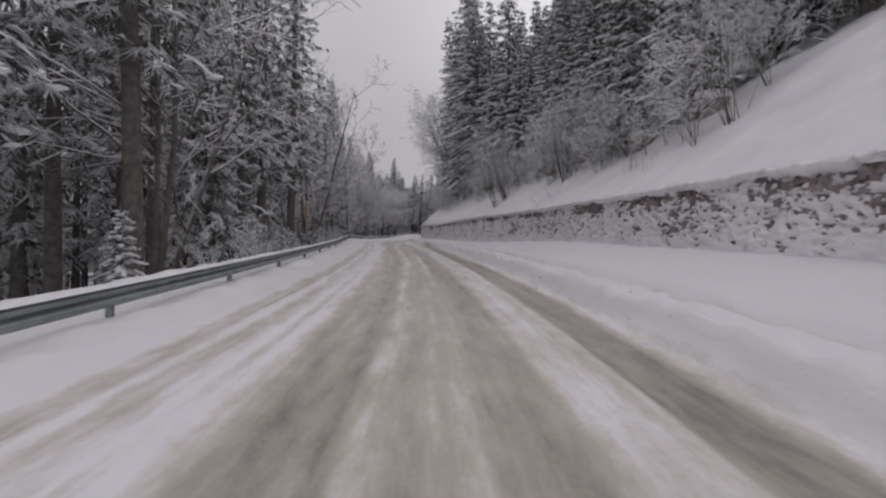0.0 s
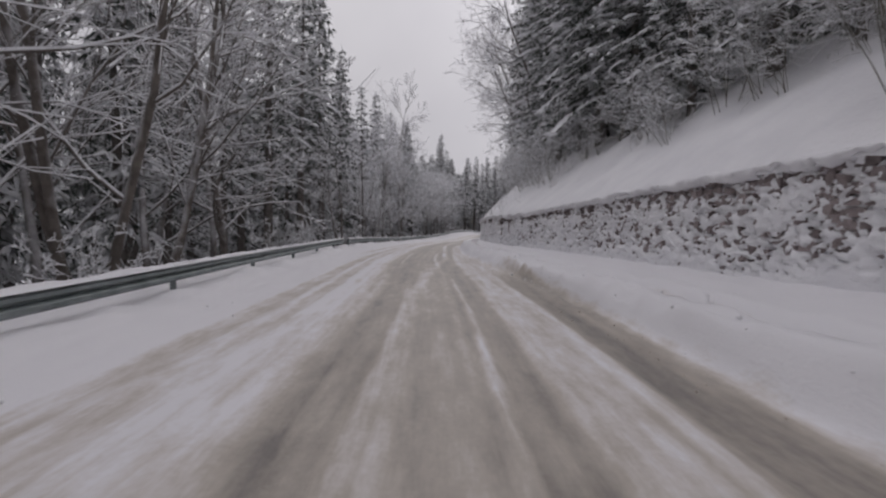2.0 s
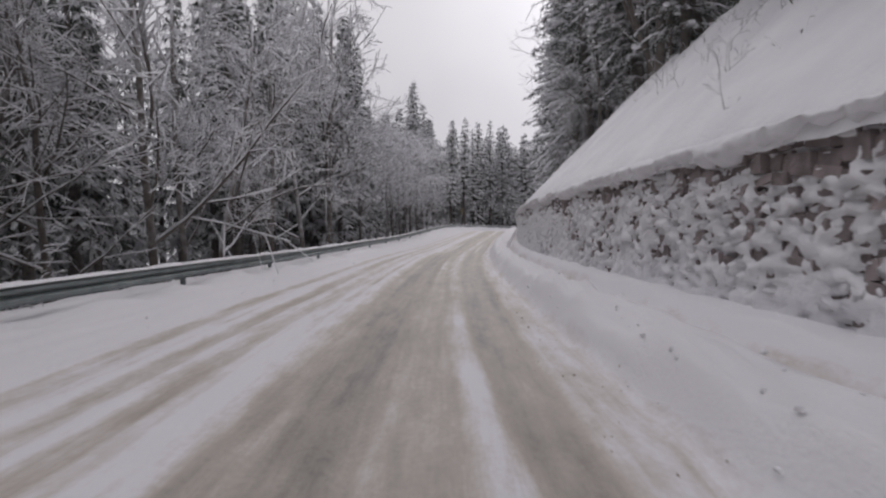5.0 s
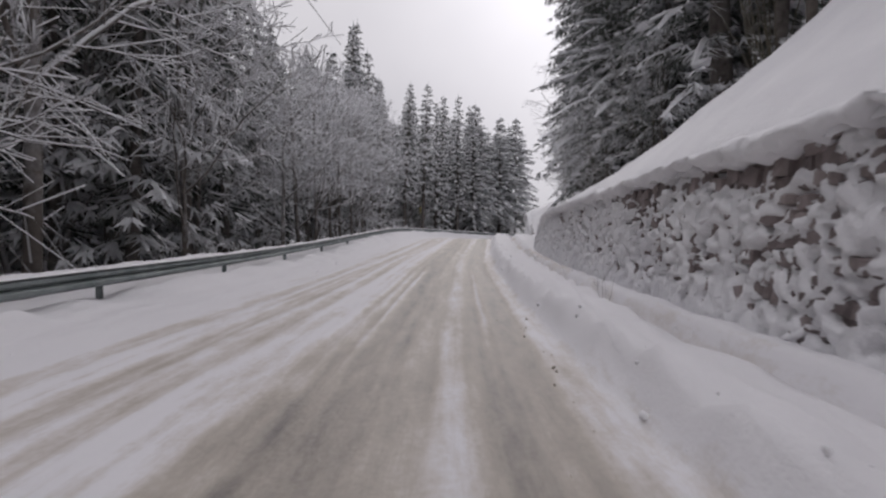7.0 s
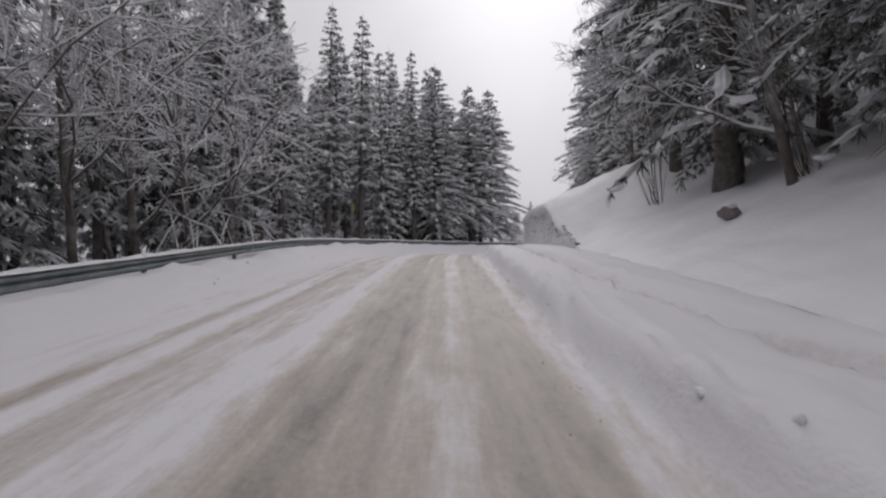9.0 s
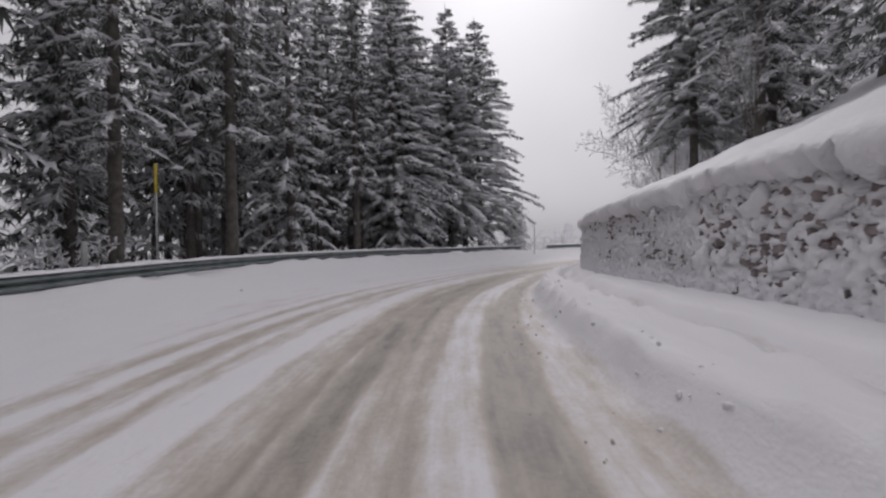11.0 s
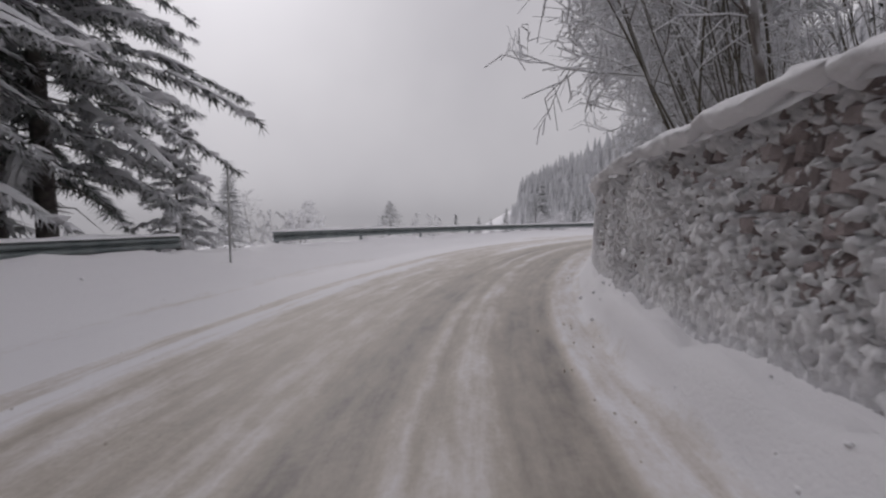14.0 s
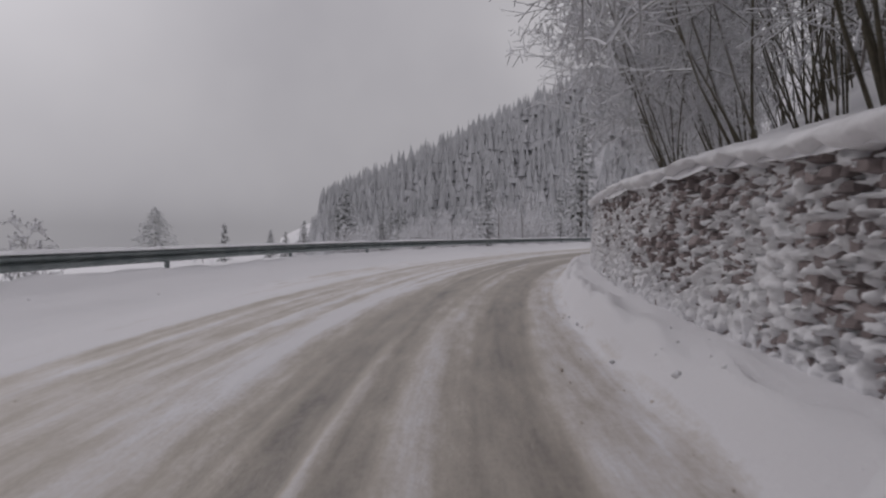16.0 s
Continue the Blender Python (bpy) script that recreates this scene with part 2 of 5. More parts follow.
def glide(c):
    ext = np.concatenate([[2 * c[0] - c[1]], c, [2 * c[-1] - c[-2]]])
    i = np.minimum(fine_t.astype(int), len(c) - 2)
    u = fine_t - i
    p0, p1, p2, p3 = ext[i], ext[i + 1], ext[i + 2], ext[i + 3]
    return 0.5 * (2 * p1 + (p2 - p0) * u + (2 * p0 - 5 * p1 + 4 * p2 - p3) * u**2 + (3 * p1 - p0 - 3 * p2 + p3) * u**3)


gx, gy, gz = (glide(line[:, k]) for k in range(3))
step = np.hypot(np.diff(gx), np.diff(gy))
gs = np.concatenate([[0], np.cumsum(step)])
LAST = float(gs[-1])
S0, S1 = -30.0, LAST + 110.0
CS = np.arange(S0, S1, 0.5)
CX, CY, CZ = (np.interp(CS, gs, g) for g in (gx, gy, gz - EYE))
h0 = math.atan2(gy[8] - gy[0], gx[8] - gx[0])
before = CS < 0
CX[before], CY[before] = gx[0] + CS[before] * math.cos(h0), gy[0] + CS[before] * math.sin(h0)
h1 = math.atan2(gy[-1] - gy[-8], gx[-1] - gx[-8])
px, py, hd = gx[-1], gy[-1], h1
for i in np.where(CS > LAST)[0]:
    over = CS[i] - LAST
    hd -= 0.5 / 52 * (1.0 if over < 30 else max(0.0, 1 - (over - 30) / 10))
    px, py = px + 0.5 * math.cos(hd), py + 0.5 * math.sin(hd)
    CX[i], CY[i] = px, py
box = np.ones(9) / 9
CZ = np.convolve(np.pad(CZ, 4, mode="edge"), box, "valid")
TX, TY = np.gradient(CX), np.gradient(CY)
TL = np.hypot(TX, TY)
TX, TY = TX / TL, TY / TL


def at(s, d):
    """World x, y of a place s metres along the road and d metres to the right of the car's line."""
    s = np.asarray(s, float)
    x, y, tx, ty = (np.interp(s, CS, c) for c in (CX, CY, TX, TY))
    return x + d * ty, y - d * tx


def road_z(s):
    return np.interp(s, CS, CZ)


def heading(s):
    """Angle about z that turns +y into the road's direction."""
    return math.atan2(-float(np.interp(s, CS, TX)), float(np.interp(s, CS, TY)))


def table(pairs):
    a = np.array(pairs, float)
    k = np.interp(CS, a[:, 0], a[:, 1])
    w = np.hanning(19)
    k = np.convolve(np.pad(k, 9, mode="edge"), w / w.sum(), "valid")
    return lambda s: np.interp(s, CS, k)


# Guard rail: offset and height of its top; road edge, ditch, wall foot and wall top.
rail_d = table([(-30, -4.5), (5, -4.6), (40, -4.9), (55, -5.4), (66, -6.0), (80, -6.0), (97, -5.8), (122, -6.6), (150, -7.3), (175, -7.6), (200, -7.6), (215, -7.4), (300, -7.2)])
rail_z = table([(-30, 0.52), (5, 0.52), (20, 0.6), (42, 0.66), (66, 0.74), (97, 0.67), (122, 0.75), (137, 0.82), (148, 0.92), (157, 1.15), (166, 1.28), (174, 1.24), (187, 1.13), (200, 0.95), (215, 0.85), (300, 0.78)])
edge_d = table([(-30, 2.9), (30, 3.0), (42, 2.9), (55, 2.2), (63, 1.7), (95, 1.5), (120, 1.45), (145, 1.5), (175, 1.5), (186, 1.75), (300, 1.8)])
ditch_d = table([(-30, 4.0), (42, 3.8), (55, 3.2), (64, 2.75), (95, 2.35), (118, 2.9), (146, 2.8), (158, 2.3), (170, 1.95), (186, 2.0), (300, 2.2)])
foot_d = table([(-30, 7.2), (20, 7.2), (44, 6.5), (54, 5.6), (62, 4.5), (70, 4.0), (80, 3.6), (95, 3.2), (112, 3.3), (120, 3.5), (128, 4.4), (136, 4.8), (146, 4.5), (151, 4.2), (156, 3.6), (163, 2.9), (168, 2.45), (174, 2.15), (183, 2.1), (187, 2.25), (192, 2.6), (200, 2.7), (300, 3.0)])
top_z = table([(-30, 2.8), (20, 2.75), (34, 2.65), (44, 2.65), (54, 2.4), (61, 2.15), (70, 2.35), (95, 2.5), (112, 2.2), (122, 1.6), (138, 2.05), (146, 2.4), (155, 2.3), (170, 2.3), (184, 2.2), (187, 2.05), (190, 1.92), (192, 2.0), (194.5, 2.16), (206, 2.22), (300, 2.4)])
steep_at = table([(-30, 0.8), (30, 0.8), (60, 0.85), (76, 1.0), (104, 1.0), (110, 0.6), (117, 0.35), (124, 0.4), (136, 0.5), (145, 0.42), (165, 0.36), (184, 0.34), (192, 0.24), (200, 0.3), (215, 0.5), (300, 0.6)])
rail_lift = table([(-30, 0.56), (125, 0.56), (140, 0.44), (178, 0.42), (188, 0.58), (300, 0.6)])
cap_t = table([(-30, 0.12), (45, 0.12), (62, 0.18), (80, 0.2), (95, 0.12), (112, 0.15), (124, 0.3), (138, 0.3), (150, 0.25), (172, 0.14), (182, 0.12), (300, 0.14)])
WALLS = [(-30.0, 121.0), (137.0, 290.0)]
NICHE = (187.3, 190.3)


def wall_here(s):
    s = np.asarray(s, float)
    k = np.zeros_like(s)
    for a, b in WALLS:
        k = np.maximum(k, np.clip((s - a) / (7.0 if a < 140 else 0.3), 0, 1) * np.clip((b - s) / (6.0 if b < 130 else 0.3), 0, 1))
    return k * k * (3 - 2 * k)


def smooth01(x):
    x = np.clip(x, 0, 1)
    return x * x * (3 - 2 * x)


foot_z = table([(-30, 1.1), (24, 1.05), (34, 0.75), (42, 0.5), (300, 0.5)])


def low_side(s, d):
    """Height over the road's level from the far left to the foot of the wall."""
    rd, rz = rail_d(s), rail_z(s) - rail_lift(s)
    z = np.zeros_like(d)
    z += smooth01((rd + 2.4 - d) / 2.2) * rz
    z += smooth01((rd - 1.0 - d) / 1.5) * -0.3 - 0.42 * np.maximum(rd - 1.8 - d, 0)
    e, g, f = edge_d(s), ditch_d(s), foot_d(s)
    berm = 0.44 * smooth01((d - e) / 0.4)
    ditch = -0.42 * smooth01((d - g) / 0.1) * smooth01((g + 0.8 - d) / 0.6) * smooth01((f - 0.2 - d) / 0.3)
    ditch = ditch * np.interp(s, [150, 172], [1.0, 0.0])
    rise = (foot_z(s) - 0.44) * smooth01((d - g) / np.maximum(f - g, 0.25))
    return z + berm + ditch + rise


def high_side(s, d):
    """Height over the road's level from the wall's top (or the bank's foot) up the hill."""
    f = foot_d(s)
    w = wall_here(s)
    start = foot_z(s) + w * (top_z(s) - foot_z(s))
    u = np.maximum(d - f, 0)
    z = start + steep_at(s) * np.minimum(u, 6.0) + 0.68 * np.clip(u - 6.0, 0, 45.0) + 0.1 * np.maximum(u - 51, 0)
    return z


def wobble(x, y, scale, seed):
    out = np.empty(len(x))
    for i, (a, b) in enumerate(zip(x, y)):
        out[i] = noise.noise((a * scale, b * scale, seed))
    return out


def grid_faces(rows, cols):
    i = np.arange((rows - 1) * cols).reshape(rows - 1, cols)[:, :-1].ravel()
    return np.stack([i, i + 1, i + cols + 1, i + cols], 1)


# ---- road and verge: one strip of snow and slush ----
ss = np.arange(-14.0, LAST + 70, 0.45)
across = np.linspace(0, 1, 190)
SS = np.repeat(ss, len(across))
left, right = rail_d(ss) - 3.0, foot_d(ss) + 0.25
DD = (left[:, None] + (right - left)[:, None] * across[None]).ravel()
RX, RY = at(SS, DD)
relief = wobble(RX, RY, 1.7, 3.0) * 0.05 + wobble(RX, RY, 5.0, 9.0) * 0.025
on_road = smooth01((DD - rail_d(SS) - 1.2) / 0.8) * smooth01((edge_d(SS) + 0.05 - DD) / 0.4)
RZ = road_z(SS) + low_side(SS, DD) + relief * (1 - 0.85 * on_road)
lump = wobble(SS * 1.0, DD * 2.0, 2.4, 5.0)
RZ += np.exp(-(((DD - edge_d(SS) - 0.35) / 0.3) ** 2)) * lump * 0.2 + np.exp(-(((DD - edge_d(SS) - 0.45) / 0.35) ** 2)) * wobble(SS, DD, 6.0, 16.0) * 0.06
RZ += np.exp(-(((DD - ditch_d(SS)) / 0.35) ** 2)) * wobble(SS, DD * 1.5, 3.3, 7.0) * 0.12 * (DD > edge_d(SS) + 0.3)
berm_zone = smooth01((DD - edge_d(SS)) / 0.3) * smooth01((foot_d(SS) - DD) / 0.3)
RZ += berm_zone * (wobble(SS, DD, 1.1, 21.0) * 0.07 + wobble(SS, DD, 3.4, 22.0) * 0.045 + wobble(SS, DD, 8.0, 23.0) * 0.018)
RZ += np.exp(-(((DD - rail_d(SS) - 0.35) / 0.4) ** 2)) * (0.1 + 0.2 * wobble(SS, DD * 0.3, 0.8, 24.0) + 0.1 * wobble(SS, DD, 2.6, 25.0))
wander = wobble(SS, SS * 0, 0.06, 2.0) * 0.25
DW = DD + wander


def band(centre, half, soft):
    return smooth01((half + soft - np.abs(DW - centre)) / soft)


slush = 0.6 * band(-0.2, 1.15, 0.65) * smooth01((edge_d(SS) - DD) / 0.35)
slush = np.maximum(slush, 0.75 * band(0.75, 0.28, 0.3) * smooth01((edge_d(SS) - DD) / 0.3))
slush = np.maximum(slush, 0.75 * band(-0.85, 0.3, 0.3))
right_track = smooth01((edge_d(SS) - 2.2) / 0.5)
slush = np.maximum(slush, right_track * 0.8 * band(2.35, 0.3, 0.25))
ridge = np.interp(SS, [0, 55, 62, 74, 84, 100, 118, 130, 140, 158, 168, 300], [0.5, 0.5, 0.95, 0.8, 0.4, 0.6, 0.7, 0.6, 0.75, 0.75, 0.5, 0.4])
width = np.interp(SS, [0, 60, 120, 138, 156, 168, 300], [0.05, 0.06, 0.06, 0.16, 0.18, 0.08, 0.06])
slush = slush * (1 - ridge * smooth01((width + 0.16 - np.abs(DW - np.interp(SS, [45, 58, 67, 72, 80, 100, 113, 150, 158, 175, 190], [-0.5, 0.8, 0.65, 0.5, 0.2, 0.1, 0.1, 0.2, 0.3, 0.1, -0.05]) + 0.06 * wobble(SS, SS * 0, 0.35, 4.0))) / 0.16) * (0.75 + 0.5 * wobble(SS, DD, 0.8, 6.0)))
# thin ridges of clean snow between the wheel marks, coming and going along the road
for k, (c, half) in enumerate(((-1.62, 0.03), (-1.38, 0.05), (-1.1, 0.03), (-0.62, 0.05), (-0.32, 0.03), (0.3, 0.05), (0.55, 0.03), (1.12, 0.06), (1.36, 0.04))):
    strength = np.clip(0.05 + 1.3 * wobble(SS, SS * 0, 0.06, 20.0 + k), 0, 0.65)
    slush = slush * (1 - strength * smooth01((half + 0.06 - np.abs(DW - c - 0.05 * wobble(SS, SS * 0, 0.2, 40.0 + k))) / 0.07))
# faint grey marks over the other lane
lane = smooth01((DD - rail_d(SS) - 1.4) / 0.8) * smooth01((-1.1 - DD) / 0.5)
slush = np.maximum(slush, lane * np.clip(0.12 + 0.1 * wobble(SS, DD * 3, 0.12, 30.0) + 0.08 * wobble(SS, DD * 12, 0.1, 31.0), 0.02, 0.4))
for k, c in enumerate((-1.95, -2.2, -2.72, -3.35, -3.6)):
    slush = np.maximum(slush, np.clip(0.17 + 0.45 * wobble(SS, SS * 0, 0.05, 60.0 + k), 0, 0.36) * band(c, 0.03, 0.13) * lane)
slush = np.maximum(slush, 0.36 * band(-2.45, 0.08, 0.2))
trench = smooth01((DD - ditch_d(SS) - 0.02) / 0.1) * smooth01((ditch_d(SS) + 0.6 - DD) / 0.3) * smooth01((foot_d(SS) - 0.3 - DD) / 0.3)
slush = np.maximum(slush, trench * np.clip(0.22 + 0.35 * wobble(SS, DD * 2, 0.35, 15.0), 0, 0.4) * smooth01((SS - 50) / 20) * np.interp(SS, [150, 170], [1, 0]))
slush = np.maximum(slush, 0.44 * band(-3.0, 0.1, 0.24))
slush = np.maximum(slush, 0.36 * smooth01((SS - 55) / 15) * band(-3.75, 0.07, 0.2))
curve_left = smooth01((SS - 160) / 15) * (1 - 0.8 * smooth01((SS - 189) / 7))
for c in (-3.35, -3.9):
    slush = np.maximum(slush, 0.42 * smooth01((SS - 182) / 8) * band(c, 0.1, 0.2))
slush = np.maximum(slush, 0.5 * curve_left * band(-1.9, 0.9, 0.6))
slush = np.maximum(slush, 0.3 * smooth01((edge_d(SS) + 0.35 - DD) / 0.5) * smooth01((DD - 0.5) / 0.5))
trench = smooth01((DD - ditch_d(SS)) / 0.15) * smooth01((ditch_d(SS) + 0.8 - DD) / 0.4)
RZ -= 0.045 * np.clip(slush - 0.2, 0, 0.6) / 0.6
slush = np.maximum(slush, 0.2 * trench * np.interp(SS, [150, 170], [1, 0]))
me = mesh_of("road", np.stack([RX, RY, RZ], 1), grid_faces(len(ss), len(across)), ROAD)
uvl = me.uv_layers.new(name="along_across")
loops = np.empty(len(me.loops), int)
me.loops.foreach_get("vertex_index", loops)
uvl.data.foreach_set("uv", np.stack([SS[loops], DD[loops]], 1).ravel())
sl = me.attributes.new("slush", "FLOAT", "POINT")
sl.data.foreach_set("value", slush.astype(np.float32))
road = tagged(new("road", me), "snow-covered mountain road with brown slush in the wheel tracks", "road", kind="structure")

# ---- bank above the wall ----
us = np.concatenate([np.linspace(0, 1.3, 14), np.linspace(1.6, 15, 38)])
SB = np.repeat(ss, len(us))
UB = np.tile(us, len(ss))
DB = foot_d(SB) + UB
BX, BY = at(SB, DB)
BZ = road_z(SB) + high_side(SB, DB)
w_ = wall_here(SB)
round_ = np.sqrt(np.clip(1 - (1 - np.clip(UB / 0.55, 0, 1)) ** 2, 0, 1))
cap = w_ * cap_t(SB) * (round_ - 0.12 * (UB < 0.01))
BZ += cap + wobble(BX, BY, 0.5, 4.0) * 0.25 * smooth01(UB / 2) + wobble(BX, BY, 1.8, 7.0) * 0.06 + wobble(BX, BY, 4.5, 2.0) * 0.03
BZ -= w_ * (UB < 0.01) * (0.06 + 0.08 * wobble(SB, SB * 0, 3.1, 8.0))
BZ = np.where((SB > NICHE[0]) & (SB < NICHE[1]) & (UB < 1.15), road_z(SB) - 0.2, BZ)
bank = add_part("bank", np.stack([BX, BY, BZ], 1), grid_faces(len(ss), len(us)), SNOW)
tagged(bank, "steep snow-covered bank rising above the stone wall", "bank", kind="structure")


# ---- ground: one sheet to the horizon ----
def nearest_sd(x, y):
    s = np.empty(len(x))
    d = np.empty(len(x))
    for k in range(0, len(x), 4000):
        dx, dy = x[k : k + 4000, None] - CX[None, ::4], y[k : k + 4000, None] - CY[None, ::4]
        i = np.argmin(dx * dx + dy * dy, 1) * 4
        ddx, ddy = x[k : k + 4000] - CX[i], y[k : k + 4000] - CY[i]
        side = np.sign(ddx * TY[i] - ddy * TX[i])
        d[k : k + 4000] = side * np.hypot(ddx, ddy)
        s[k : k + 4000] = CS[i]
    return s, d


HILL = np.array([236.0, 334.0])
HILL_WAY = np.array([0.85, 0.527])


def far_hill(x, y):
    """Wooded hillside beyond the bend."""
    rx, ry = x - HILL[0], y - HILL[1]
    along = rx * HILL_WAY[0] + ry * HILL_WAY[1]
    right_of = rx * HILL_WAY[1] - ry * HILL_WAY[0]
    near = smooth01((along + 55) / 80)
    return np.where((near > 0.001) & (right_of > -20), -14.0 * (1 - near) + np.clip(right_of * 0.5 + 8, -12, 95) * near, -1000.0)


def ground_z(x, y):
    s, d = nearest_sd(x, y)
    f = foot_d(s)
    z = np.where(d < f, low_side(s, np.minimum(d, f)), high_side(s, d))
    out = np.hypot(x - 60, y - 160)
    floor = -9.0 - 0.4 * np.clip(out - 210, 0, 480)
    z = np.maximum(z, floor) + road_z(s)
    return np.maximum(z, far_hill(x, y)), s, d


def spread(c, near, far, step_near):
    a = np.arange(c - near, c + near, step_near)
    b = np.geomspace(step_near, far, 28)
    return np.concatenate([(c - near - b)[::-1], a, c + near + b])


gxs, gys = spread(45.0, 130.0, 3200.0, 2.2), spread(120.0, 190.0, 3200.0, 2.2)
GX, GY = np.meshgrid(gxs, gys)
GX, GY = GX.ravel(), GY.ravel()
GZ, GS, GD = ground_z(GX, GY)
GF = foot_d(GS)
inside = (GD > rail_d(GS) - 3.0) & (GD < GF + 14.0) & (GS > -14) & (GS < LAST + 68)
GZ += wobble(GX, GY, 0.25, 1.0) * 0.5 * (~inside)
GZ = np.where(inside, np.where(GD < GF + 4.0, road_z(GS) - 0.7, GZ - 0.7), GZ)
ground = add_part("ground", np.stack([GX, GY, GZ], 1), grid_faces(len(gys), len(gxs)), SNOW)
tagged(ground, "deep snow over the hillside and the valley", "ground", kind="structure")


def ground_at(s, d):
    """Level of the snow at a place along and across."""
    s, d = float(s), float(d)
    f = float(foot_d(s))
    side = low_side(np.array([s]), np.array([d])) if d < f else high_side(np.array([s]), np.array([d]))
    return float(side[0]) + float(road_z(s))


rng = np.random.default_rng(11)


# ---- retaining walls of rough stone under snow ----
def lump_shape(subdiv, seed, rough):
    bm = bmesh.new()
    bmesh.ops.create_icosphere(bm, subdivisions=subdiv, radius=1.0)
    v = np.array([list(p.co) for p in bm.verts])
    f = [[q.index for q in face.verts] for face in bm.faces]
    bm.free()
    k = np.array([noise.noise((p[0] * 1.3 + seed * 7, p[1] * 1.3, p[2] * 1.3)) + 0.7 * noise.noise((p[0] * 2.7 + seed, p[1] * 2.7, p[2] * 2.7 + 5)) for p in v])
    return v * (1 + rough * k)[:, None], np.array(f)


def stone_shape(seed):
    """A roughly squared stone with chamfered edges."""
    r = np.random.default_rng(seed)
    bm = bmesh.new()
    bmesh.ops.create_cube(bm, size=2.0)
    bmesh.ops.bevel(bm, geom=bm.edges[:], offset=0.38, segments=1, affect="EDGES")
    v = np.array([list(p.co) for p in bm.verts])
    f = [[q.index for q in face.verts] for face in bm.faces]
    bm.free()
    return v + r.uniform(-0.16, 0.16, v.shape), f


STONES = [stone_shape(k) for k in range(6)]


def plain_stone(seed):
    r = np.random.default_rng(seed + 50)
    c = np.array([(x, y, z) for x in (-1, 1) for y in (-1, 1) for z in (-1, 1)], float)
    return c + r.uniform(-0.3, 0.1, c.shape) * np.sign(c), [(0, 1, 3, 2), (4, 6, 7, 5), (0, 4, 5, 1), (2, 3, 7, 6), (0, 2, 6, 4), (1, 5, 7, 3)]


PLAIN_STONES = [plain_stone(k) for k in range(6)]
LUMPS = [lump_shape(2, k, 0.75) for k in range(6)]
SMALL_LUMPS = [lump_shape(1, k + 10, 0.6) for k in range(5)]


def face_frame(s):
    """Axes of the wall's face at s: along the road, out of the face towards the road, up."""
    tx, ty = float(np.interp(s, CS, TX)), float(np.interp(s, CS, TY))
    return np.array([[tx, ty, 0], [-ty, tx, 0], [0, 0, 1.0]])


def wall_height(s, a, b):
    k = min(1.0, max(0.0, (s - a) / (6.5 if a < 140 else 0.1))) if a > 0 else 1.0
    k = min(k, max(0.0, (b - s) / (5.5 if b < 130 else 0.1))) if b < 250 else k
    return (float(top_z(s)) + 0.05) * ((0.2 if 130 < a < 140 else 0.35) + (0.8 if 130 < a < 140 else 0.65) * k)


lip_t = table([(-30, 0.14), (45, 0.14), (70, 0.16), (90, 0.17), (108, 0.15), (124, 0.24), (138, 0.28), (150, 0.3), (160, 0.22), (168, 0.15), (186, 0.11), (300, 0.12)])


def snow_lip(top, a, b, sa, sb, back):
    """The rounded snow that hangs over the wall's upper edge, its lower rim ragged."""
    rows, v = 0, []
    set_back = back
    for s in np.arange(sa, sb, 0.1):
        w = float(wall_here(s))
        f_ = float(foot_d(s)) + set_back
        base = float(road_z(s) + foot_z(s) + w * (top_z(s) - foot_z(s)))
        n1, n2, n3 = noise.noise((s * 2.3, 3.0 + a, 1.0)), noise.noise((s * 0.6, 7.0, a)), noise.noise((s * 6.0, 1.0, 4.0))
        thick = float(lip_t(s)) * (0.6 + 0.8 * max(0.0, 0.5 - 1.6 * abs(n1)) + 0.9 * n2 + 1.3 * (0.35 - abs(n3)))
        thick = max(0.05, thick) * max(0.15, w)
        crown = base + 0.8 * w * float(cap_t(s)) + 0.03 + 0.05 * noise.noise((s * 1.3, 2.0, a)) + 0.03 * noise.noise((s * 4.0, 5.0, a))
        reach = 0.2 + 0.3 * thick + 0.09 * (0.5 - 1.6 * abs(n1))
        prof = [(0.75, crown - 0.03 + 0.6 * float(steep_at(s))), (0.45, crown + 0.35 * float(steep_at(s)))]
        for q in range(10):
            ang = math.radians(82 - q * 20)
            bulge = 0.06 * noise.noise((s * 2.2, q * 0.5, 9.0 + a)) + 0.05 * noise.noise((s * 6.5, q * 0.9, 19.0 + a))
            prof.append((0.16 - (reach + bulge) * math.cos(ang), crown - thick * 0.62 + thick * 0.72 * math.sin(ang)))
        prof.append((0.2, crown - thick * 0.9))
        for u, z in prof:
            x, y = at(s, f_ + u)
            v.append((float(x), float(y), z))
        rows += 1
    add_part("snow_cap", np.array(v), grid_faces(rows, 13), SNOW, top, "rounded snow overhanging the wall's edge")


